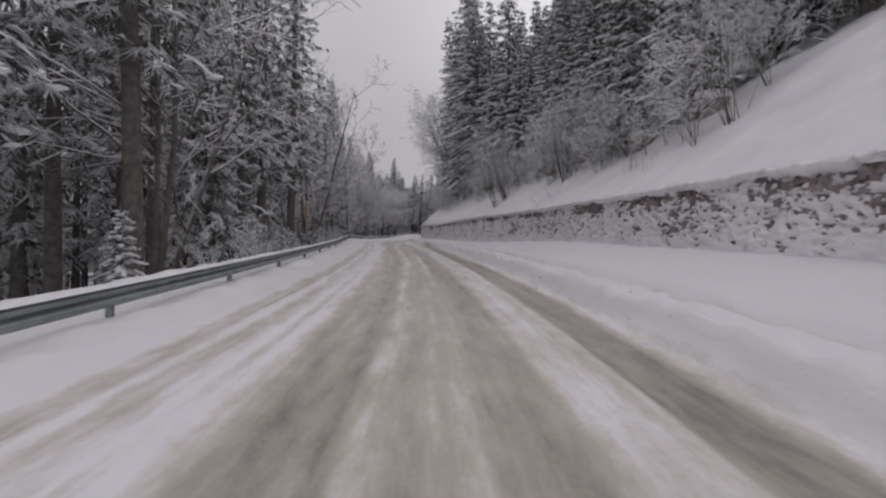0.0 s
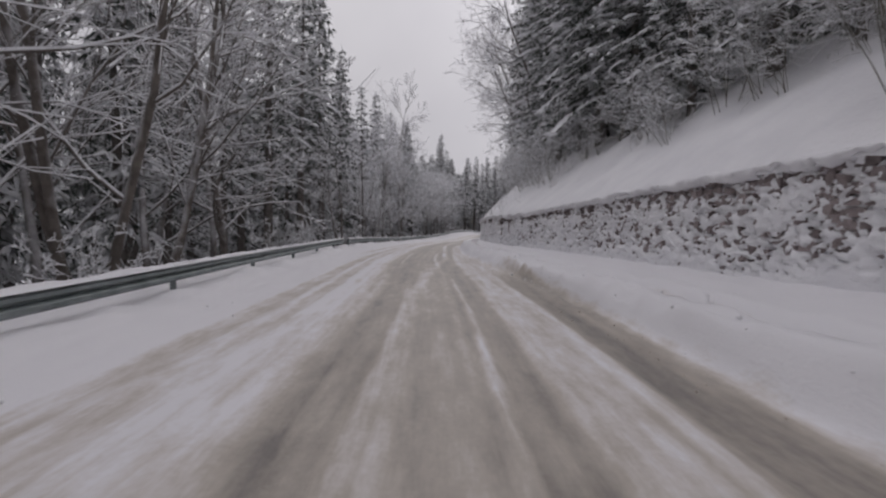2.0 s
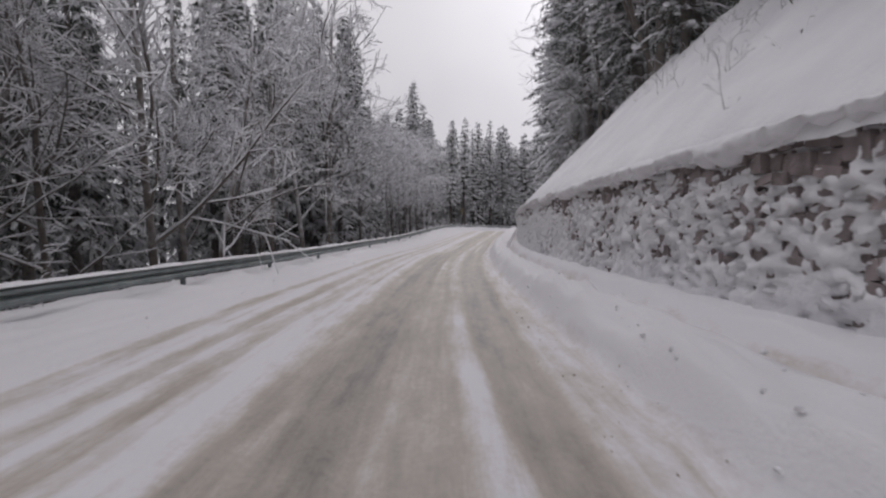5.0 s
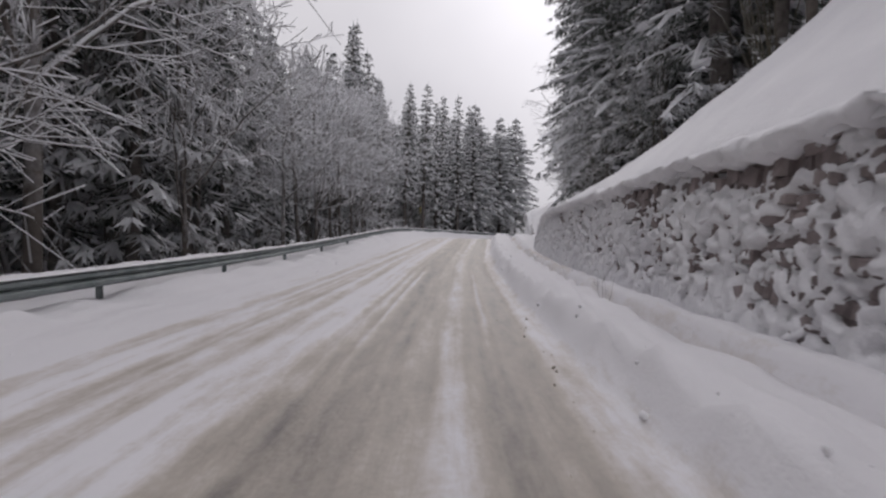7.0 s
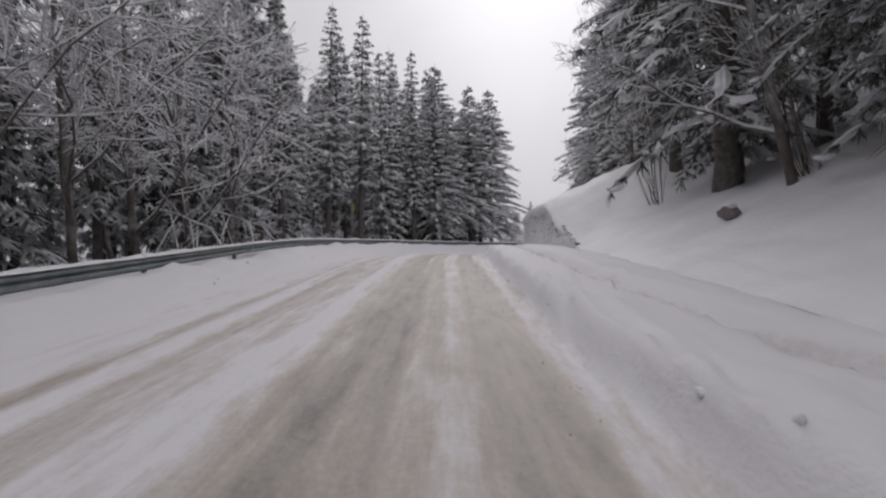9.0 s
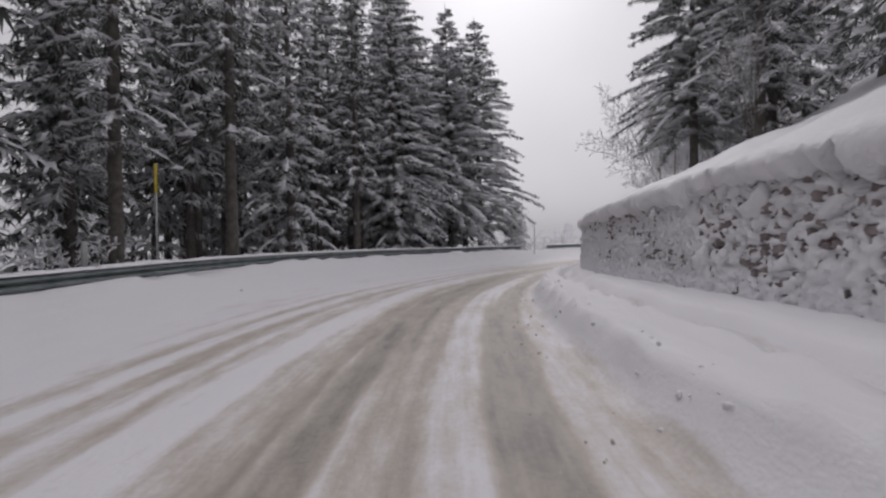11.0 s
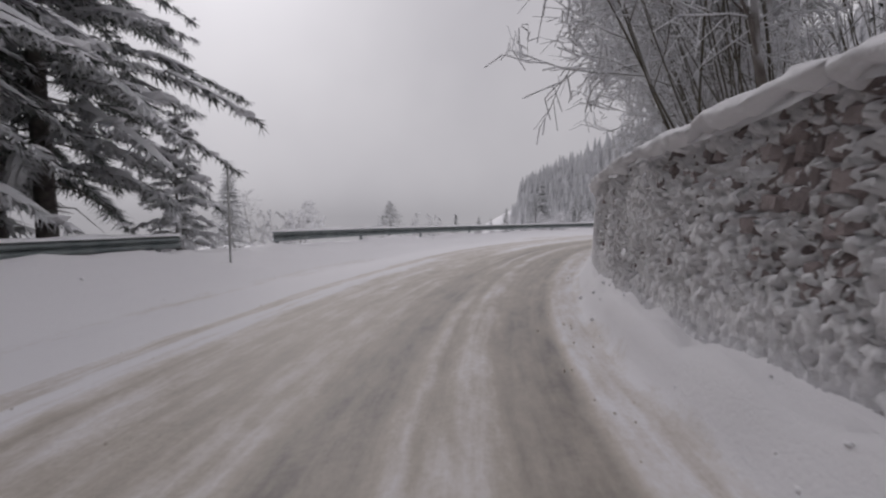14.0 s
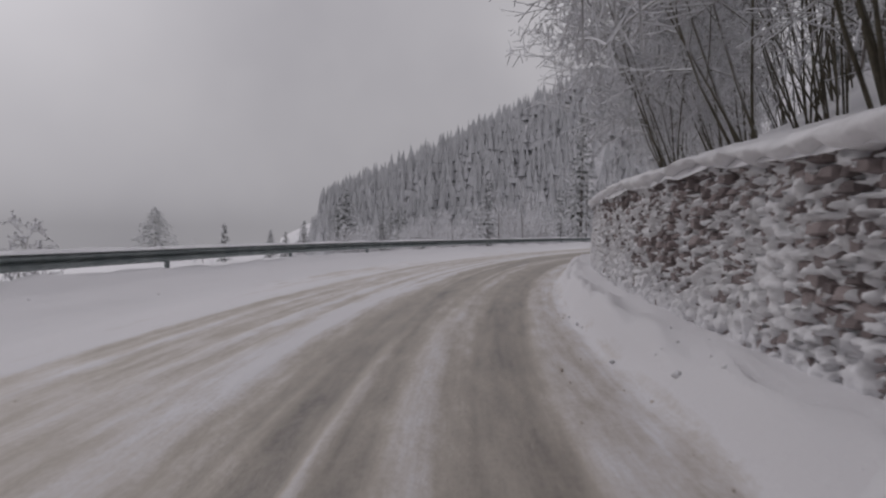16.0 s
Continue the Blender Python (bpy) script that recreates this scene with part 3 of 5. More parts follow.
def build_wall(name, a, b, near, label, dark_top, cushions, crust_step, cover, grain, chunky, tuft, back=0.0):
    sa, sb = max(a, -6.0), min(b, LAST + 30)
    top = tagged(new(name), label, "retaining wall", kind="structure")
    # the core behind the stones
    v = []
    xs = np.append(np.arange(sa, sb, 0.5), sb)
    for s in xs:
        hgt, base = wall_height(s, a, b), float(road_z(s))
        for d, z in ((0.10, -0.5), (0.10 + 0.12, hgt - 0.02), (0.75, hgt - 0.02), (0.75, -0.5)):
            x, y = at(s, float(foot_d(s)) + back + d)
            v.append((float(x), float(y), base + z))
    m = len(xs)
    f = [(i * 4 + j, i * 4 + (j + 1) % 4, i * 4 + 4 + (j + 1) % 4, i * 4 + 4 + j) for i in range(m - 1) for j in range(4)]
    f += [(0, 1, 2, 3), tuple((m - 1) * 4 + k for k in (3, 2, 1, 0))]
    add_part("wall_core", np.array(v), f, MORTAR, top, "dark joints between the stones", smooth=False)
    stones, snow, singles = Soup(), TriSoup(), []
    r = np.random.default_rng(int(abs(a)) + 5)

    def filled(s, z, hgt, fz):
        """How fully the snow covers the face at a place: fuller at the foot, bare under the overhang of the crown."""
        band_ = dark_top * min(1.3, max(0.0, 0.7 + 1.6 * noise.noise((s * 0.35, 1.0 + a, 2.0)))) * (min(1.0, max(0.15, (112 - s) / 8)) if a < 0 else 1.0)
        v = cover + (0.2 if a > 186 else 0.6) * noise.noise((s * 0.55, z * 0.9, 5.0 + a)) + 0.35 * noise.noise((s * 1.7, z * 1.9, 2.0 + a))
        v += 0.6 * max(0.0, 1 - (z - fz) / 0.5) - 0.75 * band_ * max(0.0, 1 - abs(hgt - 0.3 - z) / 0.35)
        if a < 0:
            v += 0.55 * min(1.0, max(0.0, (s - 112) / 5))
        if a > 188:
            v += 2.0 * max(0.0, 1 - max(0.0, s - a - 0.9 * (z - fz)) / 0.5)
        return v

    z0 = 0.25
    while z0 < 2.7:
        hh = r.uniform(0.14, 0.23) * grain
        s = sa + 0.05 + r.uniform(0, 0.3)
        while s < sb - 0.1:
            wdt = r.uniform(0.13, 0.4) * grain
            sc = s + wdt / 2
            hgt, fz = wall_height(sc, a, b), float(foot_z(sc))
            if fz - 0.3 < z0 + hh < hgt + 0.06:
                fr = face_frame(sc)
                tilt = r.uniform(-0.22, 0.22)
                fr = np.array([fr[0] * math.cos(tilt) + fr[2] * math.sin(tilt), fr[1], fr[2] * math.cos(tilt) - fr[0] * math.sin(tilt)])
                x, y = at(sc, float(foot_d(sc)) + back + 0.12 + 0.05 * z0)
                zl = z0 + hh * 0.5 + r.uniform(-0.05, 0.05)
                pos = np.array([float(x), float(y), float(road_z(sc)) + zl])
                size = np.array([wdt * 0.52, r.uniform(0.07, 0.17), hh * r.uniform(0.42, 0.6)])
                k = int(r.integers(6))
                if near[0] <= sc <= near[1] and len(singles) < 290:
                    singles.append((pos, size, fr, k))
                else:
                    vv, ff = STONES[k] if chunky else PLAIN_STONES[k]
                    stones.add((vv * size) @ fr + pos, ff)
                # snow lodged on the stone's ledge, with the joint below left dark
                full = filled(sc, zl, hgt, fz)
                close = near[0] - 6 < sc < near[1] + 8
                if r.random() < 0.45 * full:
                    shape, ff = (LUMPS if close else SMALL_LUMPS)[int(r.integers(5))]
                    grow = (0.6 if 168 < sc < 206 else 1.0) * (0.75 + 0.4 * min(1.0, max(0.0, full)) + 0.25 * r.random())
                    vv = shape * np.array([size[0] * r.uniform(0.45, 0.9), 0.04 + 0.05 * r.random(), size[2] * r.uniform(0.4, 0.75)]) * grow
                    vv[:, 2] += vv[:, 0] * r.uniform(-0.55, 0.55) - 0.5 * np.maximum(vv[:, 1], 0)
                    lift = size[2] * r.uniform(0.15, 0.6)
                    snow.add(vv @ fr + pos + fr[2] * lift + fr[1] * (size[1] * 0.75) + fr[0] * wdt * r.uniform(-0.3, 0.3), ff)
            s += wdt * 0.97
        z0 += hh
    # snow clinging to the face in billowing tufts, sunk behind the stones where it is thin
    probe = np.arange(sa, sb, 0.01)
    pace = np.interp(probe, [0, 60, 84, 92, 116, 137, 160, 170, 200, 208], [2.4, 2.0, 1.4, 1.0, 1.1, 1.3, 0.95, 0.85, 0.85, 1.8])
    count = np.concatenate([[0], np.cumsum(0.01 / (crust_step * pace))])[:-1]
    cs = np.interp(np.arange(0, count[-1]), count, probe)
    nz = int(2.2 / (crust_step * 1.05))
    vs = []
    for s in cs:
        hgt, fz = wall_height(s, a, b) + 0.06, float(foot_z(s))
        zs = np.linspace(fz - 0.38, max(hgt, fz - 0.1), nz)
        off = np.empty(nz)
        size = tuft * float(np.interp(s, [150, 170, 182], [0.8, 1.1, 1.5])) if 130 < a < 180 else tuft
        for i, z in enumerate(zs):
            jig, jag = noise.noise((s * 2.6, z * 2.6, 4.0 + a)), noise.noise((s * 2.6, z * 2.6, 14.0 + a))
            p_, q_ = (s + 0.16 * jig) * size, (z + 0.16 * jag + 0.12 * s) * size * 1.2
            n1, n2 = noise.noise((p_, q_, 3.0 + a)), noise.noise((p_ * 2.3, q_ * 2.3, 8.0))
            b1, b2 = 0.6 - 1.9 * abs(n1), 0.5 - 1.7 * abs(n2)
            ledge = noise.noise((p_ * 0.8, q_ * 1.3 - 0.3, 6.0)) - noise.noise((p_ * 0.8, q_ * 1.3 + 0.3, 6.0))
            fill = filled(s, z, hgt, fz) - 0.62 + 0.75 * b1 + 0.5 * b2 + 0.45 * ledge
            off[i] = 0.08 * math.tanh(3.2 * fill) + 0.042 * b1 + 0.032 * b2 + 0.015 * noise.noise((s * 19, z * 19, a))
        x, y = at(s, float(foot_d(s)) + back + 0.02 + 0.05 * zs - np.clip(off, -0.16, 0.24))
        vs.append(np.stack([x, y, float(road_z(s)) + zs], 1))
    add_part("snow_crust", np.concatenate(vs), grid_faces(len(cs), nz), SNOW, top, "snow plastered over the stones")
    # larger cushions lodged on the ledges
    for _ in range(int((sb - sa) * cushions)):
        sc = r.uniform(sa, sb)
        hgt, fz = wall_height(sc, a, b), float(foot_z(sc))
        z = r.uniform(fz + 0.1, max(hgt - 0.1, fz + 0.15))
        if r.random() > filled(sc, z, hgt, fz) + 0.2:
            continue
        rad = (0.1 + 0.17 * r.random() ** 2.0) * (0.55 if 168 < sc < 206 else 1.0)
        shape, ff = LUMPS[int(r.integers(5))]
        fr = face_frame(sc)
        x, y = at(sc, float(foot_d(sc)) + back + 0.02 + 0.05 * z)
        vv = shape * np.array([rad * r.uniform(0.9, 1.7), rad * 0.65, rad * r.uniform(0.6, 1.0)])
        vv[:, 2] += vv[:, 0] * r.uniform(-0.5, 0.5)
        snow.add(vv @ fr + np.array([float(x), float(y), float(road_z(sc)) + z]), ff)
    snow_lip(top, a, b, sa, sb, back)
    if stones.n:
        ob = add_part("stones", stones.verts(), stones.f, STONE, top, smooth=False)
        ob["kind"] = "stuff"
    ob = add_part("snow_cushions", snow.verts(), snow.faces(), SNOW, top, "lumps of snow lodged on the stones")
    ob["kind"] = "stuff"
    shared = [mesh_of("stone", STONES[k][0], STONES[k][1], STONE, False) for k in range(6)] if singles else []
    for pos, size, fr, k in singles:
        o = new("stone", shared[k])
        o.parent = top
        o.matrix_basis = Matrix([[fr[0][i] * size[0], fr[1][i] * size[1], fr[2][i] * size[2], pos[i]] for i in range(3)] + [[0, 0, 0, 1]])


build_wall("retaining_wall_1", -30.0, 121.0, (94, 101), "long rough stone retaining wall crusted with snow", 1.0, 0.8, 0.042, 0.54, 1.0, False, 5.0)
build_wall("retaining_wall_2", 137.0, 187.3, (179, 187.3), "rough stone retaining wall with thick snow cushions on the bend", 0.42, 2.0, 0.031, 0.52, 0.8, True, 6.2)
build_wall("retaining_wall_3", 190.3, 290.0, (190.3, 197), "brown stone retaining wall powdered with snow past the bend", 0.3, 0.3, 0.031, 0.3, 0.62, True, 8.6)
build_wall("retaining_wall_4", 187.0, 190.2, (0, 0), "stone back wall of the snow-filled niche between the walls", 0.2, 0.6, 0.036, 0.36, 0.7, True, 7.0, 0.9)


def snow_fan():
    """Fan of snow slid down into the niche between the two walls, fuller towards the far one."""
    fs, fu = np.arange(NICHE[0] + 0.02, NICHE[1] + 1.1, 0.08), np.arange(-0.85, 1.3, 0.07)
    FS, FU = np.repeat(fs, len(fu)), np.tile(fu, len(fs))
    x, y = at(FS, foot_d(FS) + FU)
    tall = top_z(FS) - foot_z(FS)
    share = np.clip((FS - NICHE[0] - 0.1) / 2.6, 0, 1)
    spill = smooth01((FU + 0.7 * share + 0.1) / 1.15)
    over = smooth01((FS - NICHE[1] - 0.05) / 0.3)
    spill = spill * (1 - over * (1 - smooth01((FU - 0.02) / 0.22))) * (1 + 0.12 * over) * (1 - smooth01((FS - NICHE[1] - 0.6) / 0.5))
    reach = foot_d(FS)
    z = road_z(FS) + low_side(FS, np.minimum(reach + FU, reach)) + share * (tall + 0.05 + 0.28 * np.exp(-(((FS - 190.5) / 0.5) ** 2))) * spill
    z += (wobble(x, y, 1.8, 12.0) * 0.26 + wobble(x, y, 4.2, 13.0) * 0.17 + wobble(x, y, 9.0, 14.0) * 0.07) * np.minimum(1, 3 * share * spill)
    z -= 0.12 * (1 - smooth01((FU + 0.85) / 0.3)) + 0.1 * (1 - smooth01(share * 6))
    ob = add_part("snow_fan", np.stack([x, y, z], 1), grid_faces(len(fs), len(fu)), SNOW)
    tagged(ob, "fan of snow slid down into the niche between the walls", "snow", kind="stuff")


snow_fan()

# ---- guard rail ----
W_FRONT = [(0.0, 0.0), (0.02, -0.012), (0.085, -0.05), (0.085, -0.1), (0.015, -0.15), (0.085, -0.2), (0.085, -0.25), (0.02, -0.29), (0.0, -0.305)]
W_PROFILE = W_FRONT + [(o - 0.012, z) for o, z in reversed(W_FRONT)]


def guard_rail(a, b, label):
    top = tagged(new("guard_rail"), label, "guard rail")
    s = a
    r = np.random.default_rng(int(a) + 77)
    while s < b - 0.2:
        e = min(s + 5.1, b)
        beam, cap_ = Soup(), Soup()
        xs = np.linspace(s, e - 0.01, 7)
        v = []
        for q in xs:
            for o, z in W_PROFILE:
                x, y = at(q, float(rail_d(q)) + o)
                v.append((float(x), float(y), float(road_z(q)) + float(rail_z(q)) - 0.04 + z))
        k = len(W_PROFILE)
        f = [(i * k + j, i * k + (j + 1) % k, (i + 1) * k + (j + 1) % k, (i + 1) * k + j) for i in range(6) for j in range(k)]
        f += [tuple(range(k)), tuple(reversed(range(6 * k, 7 * k)))]
        add_part("beam", np.array(v), f, ZINC, top, smooth=False)
        # snow lying on the beam's edge
        pts, wd, th = [], [], []
        for q in np.linspace(s, e, 18):
            x, y = at(q, float(rail_d(q)) + 0.03)
            pts.append((float(x), float(y), float(road_z(q)) + float(rail_z(q)) - 0.045))
            n_ = noise.noise((q * 0.9, a, 1.0))
            wd.append(0.075 + 0.02 * n_)
            th.append(0.075 + 0.045 * n_ + r.uniform(-0.012, 0.012))
        snow_strip(cap_, pts, wd, th)
        add_part("snow_cap", cap_.verts(), cap_.f, SNOW, top, "snow lying along the rail")
        # post under the joint
        q = s + 0.3
        if q < b:
            post = Soup()
            ht = float(rail_z(q)) - 0.06
            c = np.array([(-0.05, -0.03), (0.05, -0.03), (0.05, -0.02), (-0.038, -0.02), (-0.038, 0.02), (0.05, 0.02), (0.05, 0.03), (-0.05, 0.03)])
            x, y = at(q, float(rail_d(q)) - 0.07)
            ca, sa_ = math.cos(heading(q)), math.sin(heading(q))
            base = float(road_z(q))
            vv = [(float(x) + p[0] * ca - p[1] * sa_, float(y) + p[0] * sa_ + p[1] * ca, base + z) for z in (ht - 1.3, ht) for p in c]
            ff = [(j, (j + 1) % 8, 8 + (j + 1) % 8, 8 + j) for j in range(8)] + [tuple(range(8, 16))]
            post.add(vv, ff)
            add_part("post", post.verts(), post.f, ZINC, top, smooth=False)
        s = e
    return top


guard_rail(-12.9, 66.5, "galvanised steel guard rail topped with snow beside the forest")
guard_rail(68.4, 181.4, "long galvanised steel guard rail capped with snow, following the bend")
guard_rail(184.8, LAST + 66, "galvanised steel guard rail with thin snow above the open valley")


# ---- trees ----
def unit(v):
    return v / (np.linalg.norm(v) + 1e-9)


def spruce_meshes(h, reach, bare, seed, dense=1.0, snowy=0.6, fine=True, leaf=1.0):
    """Trunk, needles and snow of a spruce with drooping boughs."""
    r = np.random.default_rng(seed)
    wood, green, white = Soup(), Soup(), Soup()
    bend = r.uniform(-0.02, 0.02, 2)
    zz = np.array([-0.6, 0.0, 0.5, h * 0.3, h * 0.6, h * 0.85, h])
    rad = 0.0125 * h * np.array([1.35, 1.25, 1.0, 0.78, 0.48, 0.2, 0.03])
    tube(wood, np.stack([bend[0] * zz * zz / h, bend[1] * zz * zz / h, zz], 1), rad, 8 if fine else 5)

    def stem(z):
        return np.array([bend[0] * z * z / h, bend[1] * z * z / h, z])

    for _ in range(int(bare * h * (4.0 if fine else 1.5))):
        z = r.uniform(0.5, max(1.0, bare * h * 1.2))
        a = r.uniform(0, 2 * math.pi)
        ln = r.uniform(0.4, 2.0)
        o = np.array([math.cos(a), math.sin(a), 0])
        p = [stem(z), stem(z) + o * ln * 0.5 + (0, 0, -0.05 * ln), stem(z) + o * ln + (0, 0, -r.uniform(0.15, 0.5) * ln)]
        tube(wood, p, [0.02, 0.013, 0.005], 3, False)
    z = bare * h
    gv, gf, wv, wf = [], [], [], []
    while z < h * 0.985:
        fr = (z - bare * h) / (h - bare * h)
        nb = (6 if fr < 0.8 else 4) if fine else 5
        a0 = r.uniform(0, 6.28)
        for b in range(nb):
            a = a0 + b * 6.283 / nb + r.uniform(-0.3, 0.3)
            ln = reach * (1 - fr) ** 0.85 * r.uniform(0.6, 1.12) * (0.7 + 0.3 * min(1, fr * 6)) + 0.2
            out = np.array([math.cos(a), math.sin(a), 0.0])
            side = np.array([-out[1], out[0], 0.0])
            q = r.uniform(0.45, 0.8) * (1 - 0.5 * fr)
            lift = 0.1 + 0.3 * fr
            zb = z + r.uniform(-0.22, 0.22)

            def along(t):
                return stem(zb) + out * ln * t + np.array([0, 0, ln * (lift * t - q * t * t + 0.12 * t**3)])

            if fine:
                tube(wood, [along(0), along(0.65)], [0.028, 0.01], 3, False)
            kk = 3 + int(ln * 4.2 * dense) if fine else 2 + int(ln * 1.45)
            for i in range(kk):
                t = 0.12 + 0.88 * (i + r.random()) / kk
                base = along(t)
                for sg in (1, -1, 0):
                    if sg == 0:
                        if r.random() < 0.3:
                            continue
                        d = unit(out * 0.25 + side * r.uniform(-0.5, 0.5) + np.array([0, 0, -0.9]))
                        bl = r.uniform(0.18, 0.55)
                    else:
                        d = unit(out * r.uniform(0.3, 0.9) + side * sg * r.uniform(0.4, 1.0) + np.array([0, 0, -r.uniform(0.2, 0.8)]))
                        bl = min(0.75, 0.2 + 0.3 * ln * (1.15 - t) * r.uniform(0.6, 1.2))
                    pr = unit(np.cross(d, unit(np.array([r.uniform(-0.4, 0.4), r.uniform(-0.4, 0.4), 1.0]))))
                    wd = r.uniform(0.05, 0.1) if fine else r.uniform(0.08, 0.14)
                    bl *= 1.1 * leaf if fine else 1.35
                    wd *= leaf
                    mid = base + d * bl * 0.45
                    for turn, reach_ in ((0.0, 1.0), (0.5, 0.8), (-0.5, 0.8), (0.95, 0.55), (-0.95, 0.55)) if fine else ((0.3, 1.1), (-0.3, 1.0)):
                        n = len(gv)
                        root = base + d * bl * abs(turn) * 0.28
                        w = wd * (0.42 if fine else 0.75)
                        gv += [root - pr * w, root + pr * w, root + unit(d + pr * turn + np.array([0, 0, -0.1])) * bl * reach_]
                        gf.append((n, n + 1, n + 2))
                    if sg and r.random() < snowy * 0.55:
                        n = len(wv)
                        k = r.uniform(0.6, 1.0)
                        up = np.array([0, 0, r.uniform(0.03, 0.07)])
                        wv += [base + up * 0.3, mid + pr * wd * k * 0.8 + up * 0.2, base + d * bl * 0.95 * k, mid - pr * wd * k * 0.8 + up * 0.2, mid + up]
                        wf += [(n, n + 1, n + 4), (n + 1, n + 2, n + 4), (n + 2, n + 3, n + 4), (n + 3, n, n + 4)] if fine else [(n, n + 1, n + 2, n + 3)]
            for _ in range(3 if fine else 1):
                if r.random() > snowy * 0.8:
                    continue
                k0 = r.uniform(0.3, 0.65)
                k1 = min(1.04, k0 + r.uniform(0.2, 0.42))
                ks = np.linspace(k0, k1, 4 if fine else 3)
                pts = np.array([along(t) for t in ks]) + np.array([0, 0, 0.01]) + side * r.uniform(-0.12, 0.12)
                w0 = min(0.1, 0.04 + 0.03 * ln)
                m = len(ks)
                if fine and ln > 0.9 and r.random() < 0.34:
                    lv, lf = SMALL_LUMPS[int(r.integers(5))]
                    kx = min(0.19, 0.07 + 0.035 * ln) * r.uniform(0.7, 1.3)
                    turned = np.stack([out * kx * 1.5, side * kx, np.array([0, 0, kx * 0.5])])
                    white.add(lv @ turned + along(min(0.97, k1)) + (0, 0, 0.02), lf)
                snow_strip(white, pts, w0 * np.array([0.7, 1.0, 0.95, 0.6][-m:]) * r.uniform(0.6, 1.3, m), w0 * np.array([0.5, 1.0, 0.9, 0.2][-m:]) * r.uniform(0.5, 1.2, m))
        z += (0.36 + 0.3 * (1 - fr)) / (0.6 + 0.4 * dense)
    n = len(gv)
    top = stem(h)
    gv += [top + (0.05, 0, -0.5), top + (-0.03, 0.04, -0.5), top + (0, 0, 0.35)]
    gf.append((n, n + 1, n + 2))
    green.add(np.array(gv), gf)
    if wv:
        white.add(np.array(wv), wf)
    return wood, green, white


def make_spruce(label, **kw):
    wood, green, white = spruce_meshes(**kw)
    top = tagged(new("spruce_tree"), label, "tree")
    add_part("trunk", wood.verts(), wood.f, BARK, top)
    add_part("crown", green.verts(), green.f, NEEDLE, top, smooth=False)["kind"] = "stuff"
    add_part("snow_load", white.verts(), white.f, TREE_SNOW, top, "snow lying on the boughs", smooth=False)["kind"] = "stuff"
    return top


def bare_meshes(h, seed, stems=1, counts=(9, 6, 6), spread_=0.55, trunk=0.0095, first=0.25, lean=0.15, toward=None, frost=False):
    """Trunk with its limbs, twigs, and snow of a leafless tree."""
    r = np.random.default_rng(seed)
    wood, twig, white = Soup(), Soup(), Soup()

    def shoot(p, d, ln, rad, level):
        k = 5 if level < 2 else 3 if level == 2 else 1
        pts, dirs = [np.array(p)], []
        d = unit(np.array(d))
        for i in range(k):
            d = unit(d + r.normal(0, 0.08 + 0.07 * level, 3) + np.array([0, 0, 0.06 if level < 3 else -0.02]))
            dirs.append(d)
            pts.append(pts[-1] + d * ln / k)
        radii = np.linspace(rad, rad * (0.35 if level else 0.3), k + 1)
        tube(wood if level < 2 else twig, pts, radii, 7 if level == 0 else 4 if level == 1 else 3, level == 0)
        flat = 1 - abs(unit(pts[-1] - pts[0])[2])
        if 1 <= level <= 2 and r.random() < 0.4 + flat or level == 3 and r.random() < (0.95 if frost else 0.5):
            w = np.maximum(radii * 0.75, 0.02 if frost else 0.012)
            snow_strip(white, np.array(pts) + (0, 0, 1) * radii[:, None] * 0.6, w, radii * 0.8 + r.uniform(0.015, 0.035))
        if level == 3:
            return
        count = counts[level]
        for i in range(count):
            t = (first + (1 - first) * (i + r.random()) / count) if level == 0 else 0.2 + 0.8 * (i + r.random()) / count
            j = min(int(t * k), k - 1)
            u = t * k - j
            q = pts[j] * (1 - u) + pts[j + 1] * u
            a = r.uniform(0, 6.283)
            dd = dirs[j]
            o = unit(np.cross(dd, (math.cos(a), math.sin(a), 0.3)))
            nd = unit(dd * (0.75 if level else 0.6) + o * spread_ * r.uniform(0.6, 1.3))
            nl = ln * ((0.42, 0.55, 0.55)[level]) * r.uniform(0.6, 1.2) * (1.2 - 0.6 * t)
            shoot(q, nd, nl, max(0.0055, radii[j] * 0.42 * (1.1 - 0.3 * t)), level + 1)

    for k in range(stems):
        a = r.uniform(0, 6.283) if toward is None else toward + r.normal(0, 0.7)
        ln_ = 0.03 if stems == 1 else lean * r.uniform(0.3, 1.6)
        shoot((0.22 * math.sqrt(k) * math.cos(a), 0.22 * math.sqrt(k) * math.sin(a), -0.5), (ln_ * math.cos(a), ln_ * math.sin(a), 1), h * r.uniform(0.8, 1.0), trunk * h * (1.0 if stems == 1 else 0.8), 0)
    return wood, twig, white


def make_bare(label, name="bare_tree", category="tree", bark=GREY_BARK, **kw):
    wood, twig, white = bare_meshes(**kw)
    top = tagged(new(name), label, category)
    add_part("trunk", wood.verts(), wood.f, bark, top)
    add_part("crown", twig.verts(), twig.f, bark, top)["kind"] = "stuff"
    add_part("snow_load", white.verts(), white.f, TREE_SNOW, top, "snow lying on the twigs", smooth=False)["kind"] = "stuff"
    return top


